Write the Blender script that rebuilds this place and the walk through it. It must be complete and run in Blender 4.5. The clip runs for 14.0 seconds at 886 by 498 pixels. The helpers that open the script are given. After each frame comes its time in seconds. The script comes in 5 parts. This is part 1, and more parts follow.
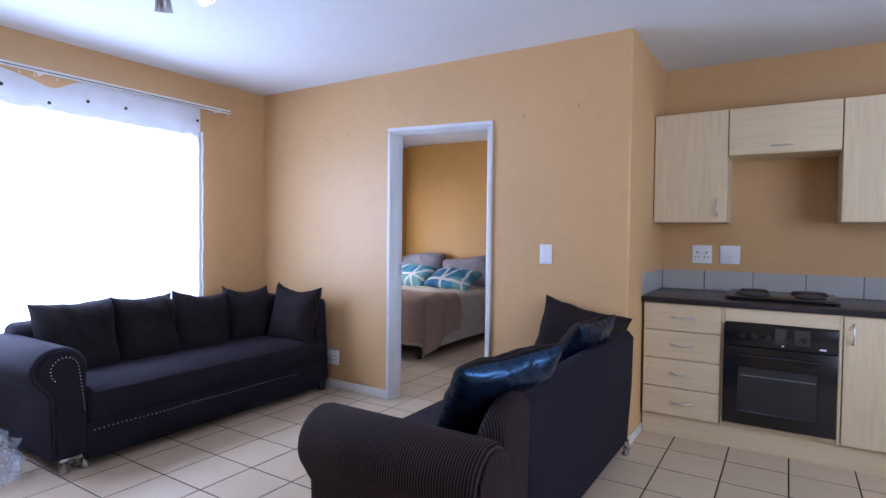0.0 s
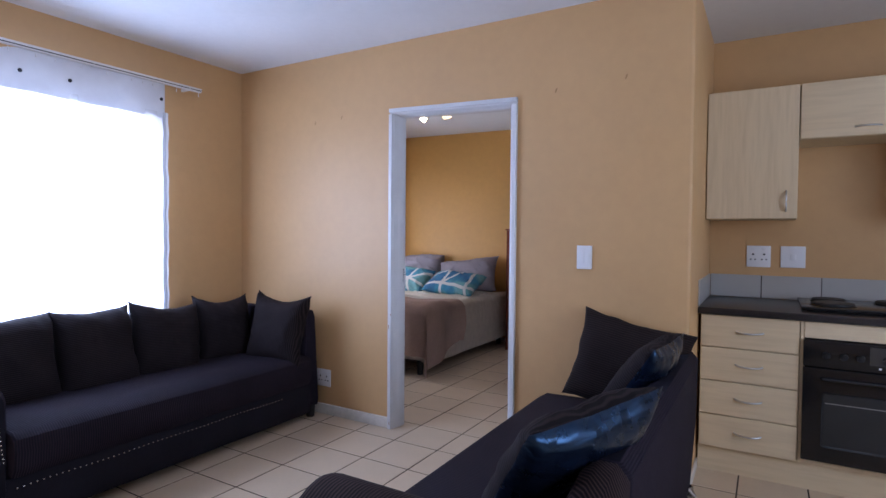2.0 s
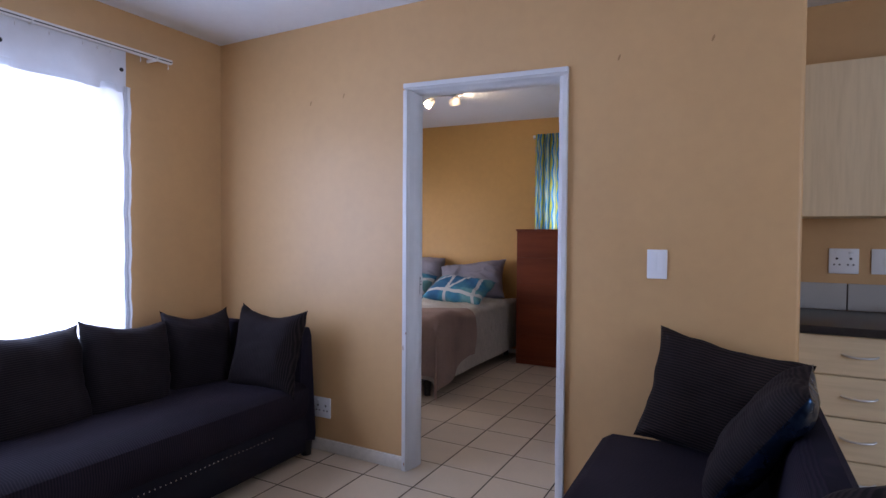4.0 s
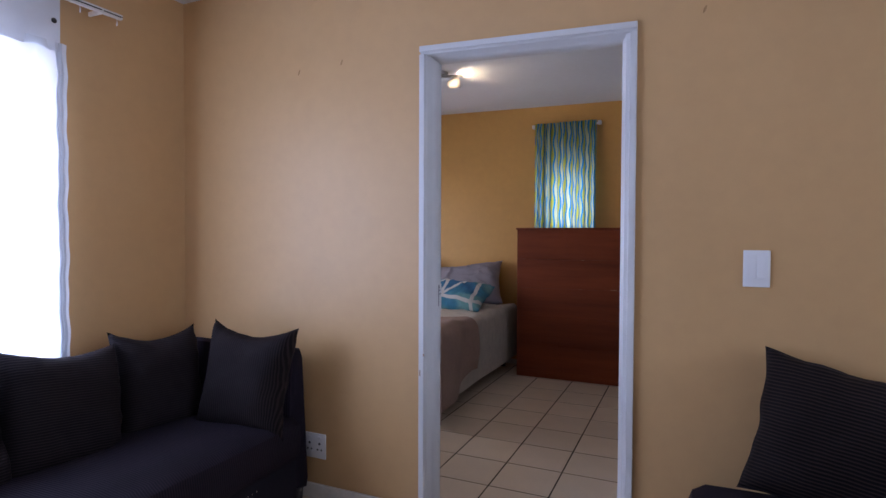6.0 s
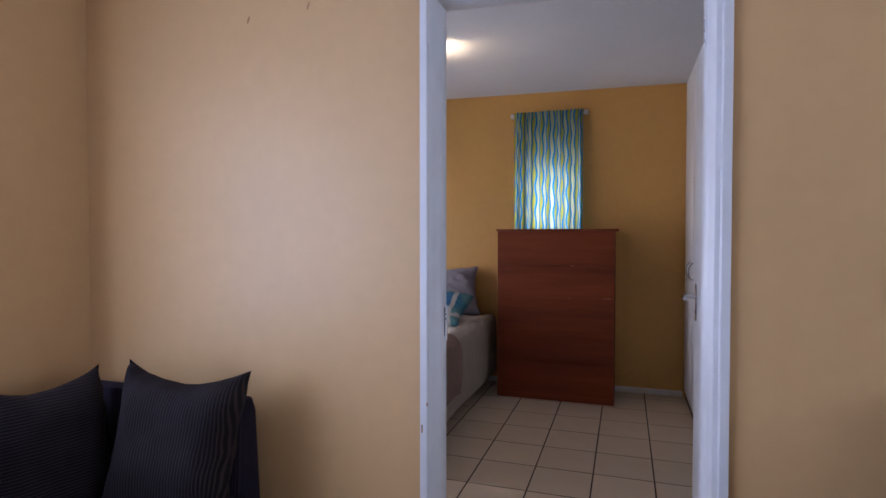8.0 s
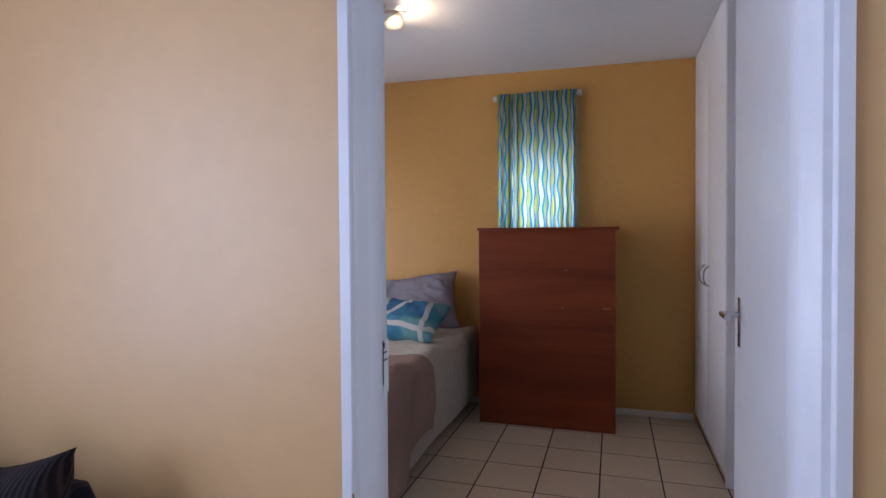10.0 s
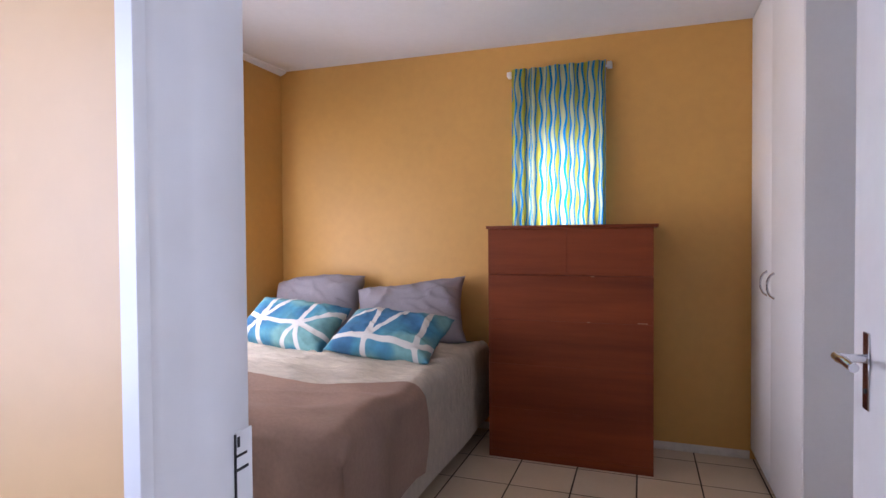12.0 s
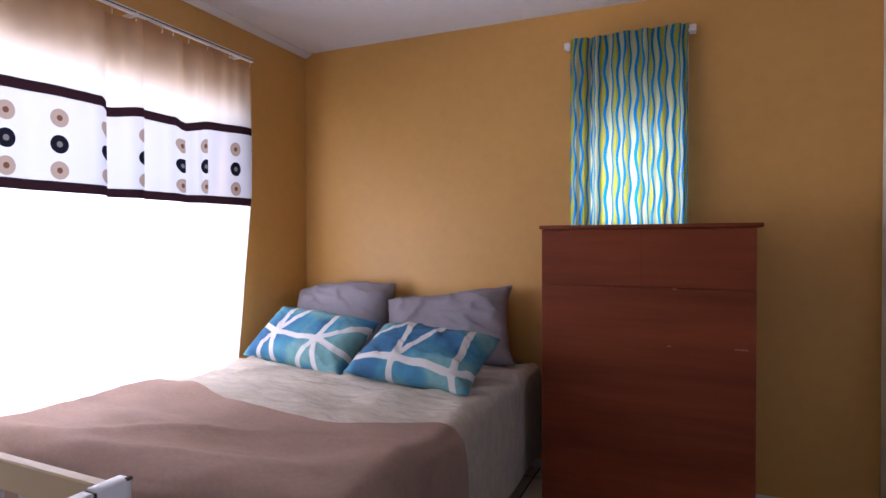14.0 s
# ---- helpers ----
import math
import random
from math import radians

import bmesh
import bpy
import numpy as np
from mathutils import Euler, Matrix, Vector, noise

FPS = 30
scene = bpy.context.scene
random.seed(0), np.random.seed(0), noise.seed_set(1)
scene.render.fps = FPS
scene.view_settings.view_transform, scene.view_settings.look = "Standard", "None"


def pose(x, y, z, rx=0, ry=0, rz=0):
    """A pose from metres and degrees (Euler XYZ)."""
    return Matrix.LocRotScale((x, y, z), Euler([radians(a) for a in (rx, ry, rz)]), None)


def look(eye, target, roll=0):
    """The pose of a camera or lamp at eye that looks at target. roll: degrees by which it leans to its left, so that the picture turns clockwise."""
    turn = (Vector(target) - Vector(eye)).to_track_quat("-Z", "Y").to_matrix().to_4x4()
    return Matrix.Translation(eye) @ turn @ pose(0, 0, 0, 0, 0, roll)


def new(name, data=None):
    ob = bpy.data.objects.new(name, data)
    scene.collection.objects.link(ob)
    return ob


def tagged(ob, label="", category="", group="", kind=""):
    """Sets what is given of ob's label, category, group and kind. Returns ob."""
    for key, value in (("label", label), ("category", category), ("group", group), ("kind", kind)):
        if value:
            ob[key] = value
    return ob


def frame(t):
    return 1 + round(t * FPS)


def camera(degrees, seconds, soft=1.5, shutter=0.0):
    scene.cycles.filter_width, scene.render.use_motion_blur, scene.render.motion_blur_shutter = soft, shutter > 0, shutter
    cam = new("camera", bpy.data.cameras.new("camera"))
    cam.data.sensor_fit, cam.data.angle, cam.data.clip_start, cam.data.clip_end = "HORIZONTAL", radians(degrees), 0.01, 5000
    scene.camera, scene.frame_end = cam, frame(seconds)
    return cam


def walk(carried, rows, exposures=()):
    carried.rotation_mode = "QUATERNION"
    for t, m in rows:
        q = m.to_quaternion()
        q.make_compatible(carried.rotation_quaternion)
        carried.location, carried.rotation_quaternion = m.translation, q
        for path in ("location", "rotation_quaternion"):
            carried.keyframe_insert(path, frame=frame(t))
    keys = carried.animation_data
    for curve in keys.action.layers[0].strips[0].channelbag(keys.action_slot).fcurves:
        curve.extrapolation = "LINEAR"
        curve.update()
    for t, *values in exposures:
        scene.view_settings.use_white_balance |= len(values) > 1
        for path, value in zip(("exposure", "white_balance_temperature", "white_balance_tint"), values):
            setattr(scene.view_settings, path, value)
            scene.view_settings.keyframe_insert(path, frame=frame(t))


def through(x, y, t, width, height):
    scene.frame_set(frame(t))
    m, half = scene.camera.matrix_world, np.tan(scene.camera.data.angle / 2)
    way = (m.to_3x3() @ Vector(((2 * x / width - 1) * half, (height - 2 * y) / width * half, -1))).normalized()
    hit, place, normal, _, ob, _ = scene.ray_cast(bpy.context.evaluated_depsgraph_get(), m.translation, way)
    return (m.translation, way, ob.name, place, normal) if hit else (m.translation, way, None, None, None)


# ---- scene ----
# ---- camera ----
cam = camera(77.78, 14.0)
PATH = [
    (0, (-0.013, 0.010, 1.284), (-1.077, 1.703, 1.227), 0.62),
    (0.5, (-0.122, 0.104, 1.283), (-1.174, 1.804, 1.227), 0.57),
    (1, (-0.234, 0.204, 1.277), (-1.272, 1.912, 1.221), 0.55),
    (1.5, (-0.368, 0.339, 1.279), (-1.393, 2.055, 1.225), 0.51),
    (2, (-0.498, 0.450, 1.277), (-1.512, 2.173, 1.221), 0.50),
    (2.5, (-0.654, 0.566, 1.288), (-1.655, 2.296, 1.229), 0.52),
    (3, (-0.784, 0.666, 1.283), (-1.767, 2.406, 1.227), 0.49),
    (5.5, (-1.406, 1.111, 1.274), (-2.265, 2.916, 1.221), 0.25),
    (6, (-1.538, 1.209, 1.268), (-2.357, 3.033, 1.217), 0.21),
    (6.5, (-1.683, 1.322, 1.274), (-2.454, 3.167, 1.222), 0.21),
    (7, (-1.787, 1.433, 1.275), (-2.511, 3.297, 1.225), 0.14),
    (7.5, (-1.902, 1.576, 1.283), (-2.579, 3.457, 1.231), 0.07),
    (8, (-1.989, 1.706, 1.282), (-2.619, 3.604, 1.234), 0.00),
    (10.5, (-2.085, 2.500, 1.270), (-2.675, 4.411, 1.229), -0.42),
    (11, (-2.094, 2.658, 1.276), (-2.702, 4.563, 1.235), -0.46),
    (11.5, (-2.100, 2.797, 1.276), (-2.742, 4.691, 1.236), -0.47),
    (12, (-2.118, 2.928, 1.271), (-2.800, 4.808, 1.229), -0.43),
    (12.5, (-2.154, 3.059, 1.267), (-2.870, 4.927, 1.232), -0.37),
    (13, (-2.199, 3.175, 1.268), (-2.947, 5.030, 1.236), -0.27),
    (13.5, (-2.257, 3.306, 1.260), (-3.039, 5.146, 1.231), -0.22),
    (14, (-2.309, 3.422, 1.259), (-3.131, 5.245, 1.233), -0.12),
]
EXPOSURES = [(0, 0.12, 5560, 17), (3, -0.43, 5830, 19), (6.5, -0.60, 5900, 20), (8, -0.45, 5900, 20), (10.5, -0.15, 5850, 19), (12.5, 0.44, 6230, 23), (14, -0.11, 5960, 25)]
walk(cam, [(t, look(eye, target, roll)) for t, eye, target, roll in PATH], EXPOSURES)

# ---- world and large lights ----
world = bpy.data.worlds.new("sky")
scene.world = world
world.use_nodes = True
_nt = world.node_tree
_sky = _nt.nodes.new("ShaderNodeTexSky")
_sky.sky_type, _sky.sun_disc = "NISHITA", False
_sky.sun_elevation, _sky.sun_rotation = radians(52), radians(200)
_nt.nodes["Background"].inputs["Strength"].default_value = 0.12
_nt.links.new(_sky.outputs["Color"], _nt.nodes["Background"].inputs["Color"])

sun = new("sun", bpy.data.lights.new("sun", "SUN"))
sun.data.energy, sun.data.angle, sun.data.color = 1.2, radians(10), (1.0, 0.95, 0.88)
sun.matrix_world = look((0, 0, 9), (-1.2, 3.0, 0))


def window_light(name, centre, target, size_x, size_y, watts, color):
    """An area lamp in a window's opening, in place of the sky's light."""
    ob = new(name, bpy.data.lights.new(name, "AREA"))
    ob.data.shape, ob.data.size, ob.data.size_y = "RECTANGLE", size_x, size_y
    ob.data.energy, ob.data.color = watts, color
    ob.matrix_world = look(centre, target)
    return ob


# window openings: y0, y1, z0, z1 in the window walls; x0, x1, z0, z1 in the far wall
LIV_WIN = (0.35, 2.62, 0.62, 2.03)
BED_WIN = (3.95, 5.74, 0.62, 2.14)
FAR_WIN = (-2.82, -2.38, 1.00, 2.06)
EAST_WIN = (0.2, 2.4, 0.90, 2.15)
DAY = (0.64, 0.76, 1.0)
window_light("living_window_light", (-4.16, 1.485, 1.325), (0, 1.485, 0.80), 2.2, 1.36, 130, DAY)
window_light("east_window_light", (2.31, 1.3, 1.525), (-1.0, 2.2, 1.95), 2.1, 1.18, 63, (0.75, 0.86, 1.0))
window_light("bedroom_window_light", (-4.82, 4.845, 1.345), (-3.0, 4.9, 0.86), 1.75, 1.36, 76, (0.90, 0.93, 1.0))
window_light("small_window_light", (-2.60, 6.56, 1.42), (-2.60, 0, 1.55), 0.36, 0.80, 8.5, (0.93, 0.97, 1.0))

# ---- materials ----


def nodes_of(name):
    m = bpy.data.materials.new(name)
    m.use_nodes = True
    nt = m.node_tree
    return m, nt, nt.nodes["Principled BSDF"]


def coords(nt, kind="Object", scale=(1, 1, 1)):
    tc, mp = nt.nodes.new("ShaderNodeTexCoord"), nt.nodes.new("ShaderNodeMapping")
    mp.inputs["Scale"].default_value = scale
    nt.links.new(tc.outputs[kind], mp.inputs["Vector"])
    return mp.outputs["Vector"]


def noise_tex(nt, vec, scale, detail=4.0, rough=0.55):
    n = nt.nodes.new("ShaderNodeTexNoise")
    n.inputs["Scale"].default_value, n.inputs["Detail"].default_value, n.inputs["Roughness"].default_value = scale, detail, rough
    nt.links.new(vec, n.inputs["Vector"])
    return n.outputs["Fac"]


def ramp(nt, fac, stops):
    r = nt.nodes.new("ShaderNodeValToRGB")
    els = r.color_ramp.elements
    while len(els) < len(stops):
        els.new(0.5)
    for e, (p, c) in zip(els, stops):
        e.position, e.color = p, (*c, 1.0)
    nt.links.new(fac, r.inputs["Fac"])
    return r.outputs["Color"]


def blend(nt, fac, a, b, mode="MIX"):
    m = nt.nodes.new("ShaderNodeMix")
    m.data_type, m.blend_type = "RGBA", mode
    for sock, v in ((m.inputs["Factor"], fac), (m.inputs[6], a), (m.inputs[7], b)):
        if isinstance(v, bpy.types.NodeSocket):
            nt.links.new(v, sock)
        else:
            sock.default_value = v if isinstance(v, (int, float)) else (*v, 1.0)
    return m.outputs[2]


def calc(nt, op, a, b=0.0, c=0.0):
    m = nt.nodes.new("ShaderNodeMath")
    m.operation = op
    for sock, v in zip(m.inputs, (a, b, c)):
        if isinstance(v, bpy.types.NodeSocket):
            nt.links.new(v, sock)
        else:
            sock.default_value = v
    return m.outputs[0]


def relief(nt, bsdf, height, strength, dist):
    b = nt.nodes.new("ShaderNodeBump")
    b.inputs["Strength"].default_value, b.inputs["Distance"].default_value = strength, dist
    nt.links.new(height, b.inputs["Height"])
    nt.links.new(b.outputs["Normal"], bsdf.inputs["Normal"])


def tint(c, k):
    return tuple(min(1.0, v * k) for v in c)


def surface(name, color, rough=0.6, metal=0.0, big=0.0, big_scale=1.5, fine=0.0, fine_scale=60.0, bump=0.0, bump_scale=80.0, dist=0.002, stretch=(1, 1, 1), rough_var=0.0, random_var=0.0, coat=0.0, spec=0.5):
    """A painted, woven or stained surface: colour varied at two scales, with fine relief."""
    m, nt, b = nodes_of(name)
    vec = coords(nt, "Object", stretch)
    col = ramp(nt, noise_tex(nt, vec, big_scale, 5), [(0.3, tint(color, 1 - big)), (0.7, tint(color, 1 + big))])
    if fine:
        col = blend(nt, 1.0, col, ramp(nt, noise_tex(nt, vec, fine_scale, 3), [(0.3, (1 - fine,) * 3), (0.7, (1.0,) * 3)]), "MULTIPLY")
    if random_var:
        info = nt.nodes.new("ShaderNodeObjectInfo")
        col = blend(nt, 1.0, col, ramp(nt, info.outputs["Random"], [(0.0, (1 - random_var,) * 3), (1.0, (1.0,) * 3)]), "MULTIPLY")
    nt.links.new(col, b.inputs["Base Color"])
    b.inputs["Metallic"].default_value = metal
    if rough_var:
        r = nt.nodes.new("ShaderNodeMapRange")
        r.inputs["To Min"].default_value, r.inputs["To Max"].default_value = rough - rough_var, rough + rough_var
        nt.links.new(noise_tex(nt, vec, big_scale * 4, 5), r.inputs["Value"])
        nt.links.new(r.outputs["Result"], b.inputs["Roughness"])
    else:
        b.inputs["Roughness"].default_value = rough
    b.inputs["Coat Weight"].default_value, b.inputs["Specular IOR Level"].default_value = coat, spec
    if bump:
        relief(nt, b, noise_tex(nt, vec, bump_scale, 4), bump, dist)
    return m


def grain(name, dark, light, axis, rough=0.45, scale=9.0, spec=0.5):
    """Wood-look board, with the grain along one axis."""
    m, nt, b = nodes_of(name)
    st = [scale, scale, scale]
    st["xyz".index(axis)] = scale * 0.07
    vec = coords(nt, "Object", st)
    f1, f2 = noise_tex(nt, vec, 1.0, 6, 0.65), noise_tex(nt, vec, 6.0, 3)
    col = ramp(nt, f1, [(0.25, dark), (0.5, tuple((a + c) / 2 for a, c in zip(dark, light))), (0.75, light)])
    col = blend(nt, 1.0, col, ramp(nt, f2, [(0.3, (0.90, 0.89, 0.88)), (0.6, (1, 1, 1))]), "MULTIPLY")
    nt.links.new(col, b.inputs["Base Color"])
    b.inputs["Roughness"].default_value, b.inputs["Specular IOR Level"].default_value = rough, spec
    relief(nt, b, f2, 0.12, 0.001)
    return m


def ribbed(name, dark, light, axis, pitch, rough=0.85, sheen=0.05):
    """Dark corded upholstery with fine pale ribs across one axis, or the sum of two, of the object."""
    m, nt, b = nodes_of(name)
    vec = coords(nt)
    sep = nt.nodes.new("ShaderNodeSeparateXYZ")
    nt.links.new(vec, sep.inputs[0])
    wob = calc(nt, "MULTIPLY", noise_tex(nt, vec, 7.0, 2), 0.012)
    for letter in axis:
        wob = calc(nt, "ADD", sep.outputs["XYZ".index(letter)], wob)
    phase = calc(nt, "MULTIPLY", wob, 2 * math.pi / pitch)
    s = calc(nt, "MULTIPLY_ADD", calc(nt, "SINE", phase), 0.5, 0.5)
    col = ramp(nt, s, [(0.35, dark), (0.95, light)])
    col = blend(nt, 1.0, col, ramp(nt, noise_tex(nt, vec, 5.0, 5), [(0.3, (0.75,) * 3), (0.7, (1.0,) * 3)]), "MULTIPLY")
    nt.links.new(col, b.inputs["Base Color"])
    b.inputs["Roughness"].default_value = rough
    b.inputs["Specular IOR Level"].default_value = 0.15
    b.inputs["Sheen Weight"].default_value, b.inputs["Sheen Roughness"].default_value = sheen, 0.4
    b.inputs["Sheen Tint"].default_value = (0.35, 0.4, 0.6, 1)
    relief(nt, b, s, 0.5, 0.0015)
    return m


def cloth_translucent(name, color_of, clear=0.3, through=0.5):
    """Thin curtain cloth: partly see-through, partly glowing with the light behind it."""
    m = bpy.data.materials.new(name)
    m.use_nodes = True
    nt = m.node_tree
    nt.nodes.clear()
    out = nt.nodes.new("ShaderNodeOutputMaterial")
    diff, trl, trp = (nt.nodes.new("ShaderNodeBsdf" + k) for k in ("Diffuse", "Translucent", "Transparent"))
    mix1, mix2 = nt.nodes.new("ShaderNodeMixShader"), nt.nodes.new("ShaderNodeMixShader")
    col, solid = color_of(nt)
    for s in (diff, trl):
        if isinstance(col, bpy.types.NodeSocket):
            nt.links.new(col, s.inputs["Color"])
        else:
            s.inputs["Color"].default_value = (*col, 1)
    mix1.inputs[0].default_value = through
    nt.links.new(diff.outputs[0], mix1.inputs[1])
    nt.links.new(trl.outputs[0], mix1.inputs[2])
    if solid is None:
        mix2.inputs[0].default_value = clear
    else:
        nt.links.new(calc(nt, "MULTIPLY", calc(nt, "SUBTRACT", 1.0, solid), clear), mix2.inputs[0])
    nt.links.new(mix1.outputs[0], mix2.inputs[1])
    nt.links.new(trp.outputs[0], mix2.inputs[2])
    nt.links.new(mix2.outputs[0], out.inputs["Surface"])
    return m


WALL = surface("tan wall paint", (0.59, 0.365, 0.165), 0.46, big=0.04, big_scale=1.2, fine=0.04, fine_scale=18, bump=0.10, bump_scale=30, dist=0.003, rough_var=0.06)
OCHRE = surface("ochre wall paint", (0.61, 0.338, 0.086), 0.50, big=0.05, big_scale=1.2, fine=0.05, fine_scale=18, bump=0.10, bump_scale=30, dist=0.003, rough_var=0.06)
CEIL = surface("white ceiling paint", (0.74, 0.755, 0.785), 0.8, big=0.03, big_scale=0.9, fine=0.03, fine_scale=25, bump=0.2, bump_scale=30, dist=0.003)
GLOSS = surface("white gloss paint", (0.65, 0.65, 0.66), 0.38, big=0.04, big_scale=2.5, fine=0.05, fine_scale=14, bump=0.15, bump_scale=22, dist=0.002, rough_var=0.1)
MELAMINE = surface("white melamine", (0.83, 0.83, 0.84), 0.45, big=0.03, big_scale=2.0, fine=0.02, bump=0.06, bump_scale=60)
TILE = surface("cream glazed tile", (0.645, 0.510, 0.358), 0.42, big=0.035, big_scale=6.0, fine=0.035, fine_scale=45, bump=0.05, bump_scale=9, dist=0.001, rough_var=0.05, random_var=0.08)
GROUT = surface("brown grout", (0.045, 0.026, 0.017), 0.9, big=0.25, big_scale=3, fine=0.2, bump=0.4, bump_scale=200)
SPLASH = surface("pale grey glazed tile", (0.42, 0.412, 0.395), 0.28, big=0.04, big_scale=4, bump=0.08, bump_scale=10, random_var=0.04)
MAPLE = grain("pale maple board", (0.662, 0.527, 0.340), (0.702, 0.572, 0.378), "z")
MAPLE_X = grain("pale maple board across", (0.662, 0.527, 0.340), (0.702, 0.572, 0.378), "x")
CHERRY = grain("red-brown veneer", (0.082, 0.014, 0.0035), (0.285, 0.058, 0.014), "x", 0.62, 4.0, 0.28)
EDGE = surface("dark joint", (0.05, 0.03, 0.02), 0.8, big=0.1)
GRANITE = surface("dark laminate worktop", (0.030, 0.028, 0.032), 0.28, big=0.2, big_scale=9, fine=0.5, fine_scale=220, bump=0.05)
ENAMEL = surface("black enamel", (0.010, 0.010, 0.012), 0.22, big=0.2, rough_var=0.06)
OVEN_GLASS = surface("dark oven glass", (0.02, 0.023, 0.027), 0.08, big=0.15, big_scale=3)
SATIN = surface("satin chrome", (0.60, 0.60, 0.62), 0.42, 1.0, big=0.05)
CHROME = surface("chrome", (0.60, 0.60, 0.63), 0.18, 1.0, big=0.05, rough_var=0.05)
STEEL = surface("brushed steel", (0.55, 0.54, 0.53), 0.34, 1.0, big=0.06, rough_var=0.08)
PLASTIC = surface("white plastic", (0.80, 0.80, 0.82), 0.35, big=0.02)
BLACK = surface("black plastic", (0.012, 0.012, 0.014), 0.5, big=0.1)
SOFA = ribbed("dark ribbed sofa cloth", (0.011, 0.009, 0.016), (0.028, 0.020, 0.029), "Y", 0.010, sheen=0.0)
BACK_CLOTH = ribbed("brown-black back cloth", (0.010, 0.008, 0.016), (0.020, 0.014, 0.026), "Z", 0.006, sheen=0.02)
SHOULDER = ribbed("corded shoulder cloth", (0.008, 0.005, 0.007), (0.058, 0.034, 0.032), "XY", 0.012, sheen=0.02)
SOFA_X = ribbed("dark ribbed sofa cloth rings", (0.008, 0.005, 0.007), (0.064, 0.037, 0.034), "X", 0.011, sheen=0.0)
ARM_CLOTH = ribbed("dark smooth arm cloth", (0.014, 0.011, 0.020), (0.030, 0.022, 0.034), "X", 0.011, sheen=0.03)
CORD = ribbed("dark corded cushion cloth", (0.009, 0.007, 0.009), (0.031, 0.022, 0.024), "Y", 0.0095, sheen=0.008)
CORD_X = ribbed("dark corded cushion cloth upright", (0.008, 0.006, 0.008), (0.033, 0.023, 0.024), "X", 0.0095, sheen=0.008)
CORD_WIDE = ribbed("brown-striped cushion cloth", (0.007, 0.005, 0.006), (0.038, 0.024, 0.022), "Y", 0.0110, sheen=0.02)
PLAIN_DARK = surface("plain dark cloth", (0.012, 0.011, 0.019), 0.8, big=0.2, big_scale=4, fine=0.3, fine_scale=300, bump=0.3, bump_scale=400, dist=0.001, spec=0.2)


def leatherette():
    """Shiny navy-black leatherette with drawn creases and a fine grain."""
    m, nt, b = nodes_of("navy-black leatherette")
    vec = coords(nt)
    nt.links.new(ramp(nt, noise_tex(nt, vec, 6, 4), [(0.3, (0.003, 0.005, 0.012)), (0.7, (0.006, 0.010, 0.024))]), b.inputs["Base Color"])
    crease = noise_tex(nt, coords(nt, "Object", (4, 13, 7)), 1.0, 2, 0.4)
    pucker = noise_tex(nt, coords(nt, "Object", (12, 4, 7)), 1.0, 1, 0.4)
    height = calc(nt, "ADD", calc(nt, "ABSOLUTE", calc(nt, "SUBTRACT", crease, 0.5)), calc(nt, "MULTIPLY", pucker, 0.45))
    r = nt.nodes.new("ShaderNodeMapRange")
    r.inputs["To Min"].default_value, r.inputs["To Max"].default_value = 0.20, 0.36
    nt.links.new(noise_tex(nt, vec, 14, 4), r.inputs["Value"])
    nt.links.new(r.outputs["Result"], b.inputs["Roughness"])
    b.inputs["Specular IOR Level"].default_value = 1.0
    b.inputs["Specular Tint"].default_value = (0.24, 0.52, 1.0, 1)
    relief(nt, b, height, 0.5, 0.030)
    return m


LEATHER = leatherette()
SKIRT = surface("chipped cream skirting paint", (0.72, 0.68, 0.61), 0.5, big=0.08, big_scale=5, fine=0.14, fine_scale=30, bump=0.3, bump_scale=40)
STUD = surface("nickel stud", (0.7, 0.7, 0.7), 0.25, 1.0)
SHEET = surface("beige bed cover", (0.87, 0.785, 0.67), 0.9, big=0.06, big_scale=9, fine=0.10, fine_scale=22, bump=0.7, bump_scale=13, dist=0.016, stretch=(1.0, 2.4, 1.4))
BLANKET = surface("brown fleece blanket", (0.575, 0.40, 0.315), 0.95, big=0.10, big_scale=3.5, fine=0.10, fine_scale=60, bump=0.35, bump_scale=5, dist=0.014, stretch=(1.0, 1.7, 1.0))
GREY_PILLOW = surface("grey pillow cotton", (0.27, 0.25, 0.282), 0.9, big=0.06, big_scale=5, fine=0.05, fine_scale=80, bump=0.5, bump_scale=11, dist=0.012)
TEAL = surface("teal mattress ticking", (0.03, 0.14, 0.14), 0.85, big=0.1)
CRIB_INNER = surface("cream crib paint", (0.60, 0.46, 0.27), 0.5, big=0.05)
RAIL = surface("white rail plastic", (0.74, 0.72, 0.70), 0.4, big=0.04)
BROWN_GAP = surface("dark brown slot", (0.03, 0.02, 0.015), 0.7)
CHIP = surface("bare brown chip", (0.30, 0.17, 0.09), 0.8, big=0.2, big_scale=60)
BULB_OFF = surface("frosted bulb", (0.85, 0.85, 0.82), 0.3)


def glowing(name, color, strength):
    m, nt, b = nodes_of(name)
    b.inputs["Emission Color"].default_value, b.inputs["Emission Strength"].default_value = (*color, 1), strength
    return m


BULB = glowing("lit bulb", (1.0, 0.78, 0.46), 110.0)
BULB_WARM = glowing("bright warm bulb", (1.0, 0.74, 0.42), 300.0)


def make_glass():
    m, nt, b = nodes_of("window glass")
    b.inputs["Transmission Weight"].default_value, b.inputs["Roughness"].default_value, b.inputs["IOR"].default_value = 1.0, 0.02, 1.45
    return m


GLASS = make_glass()


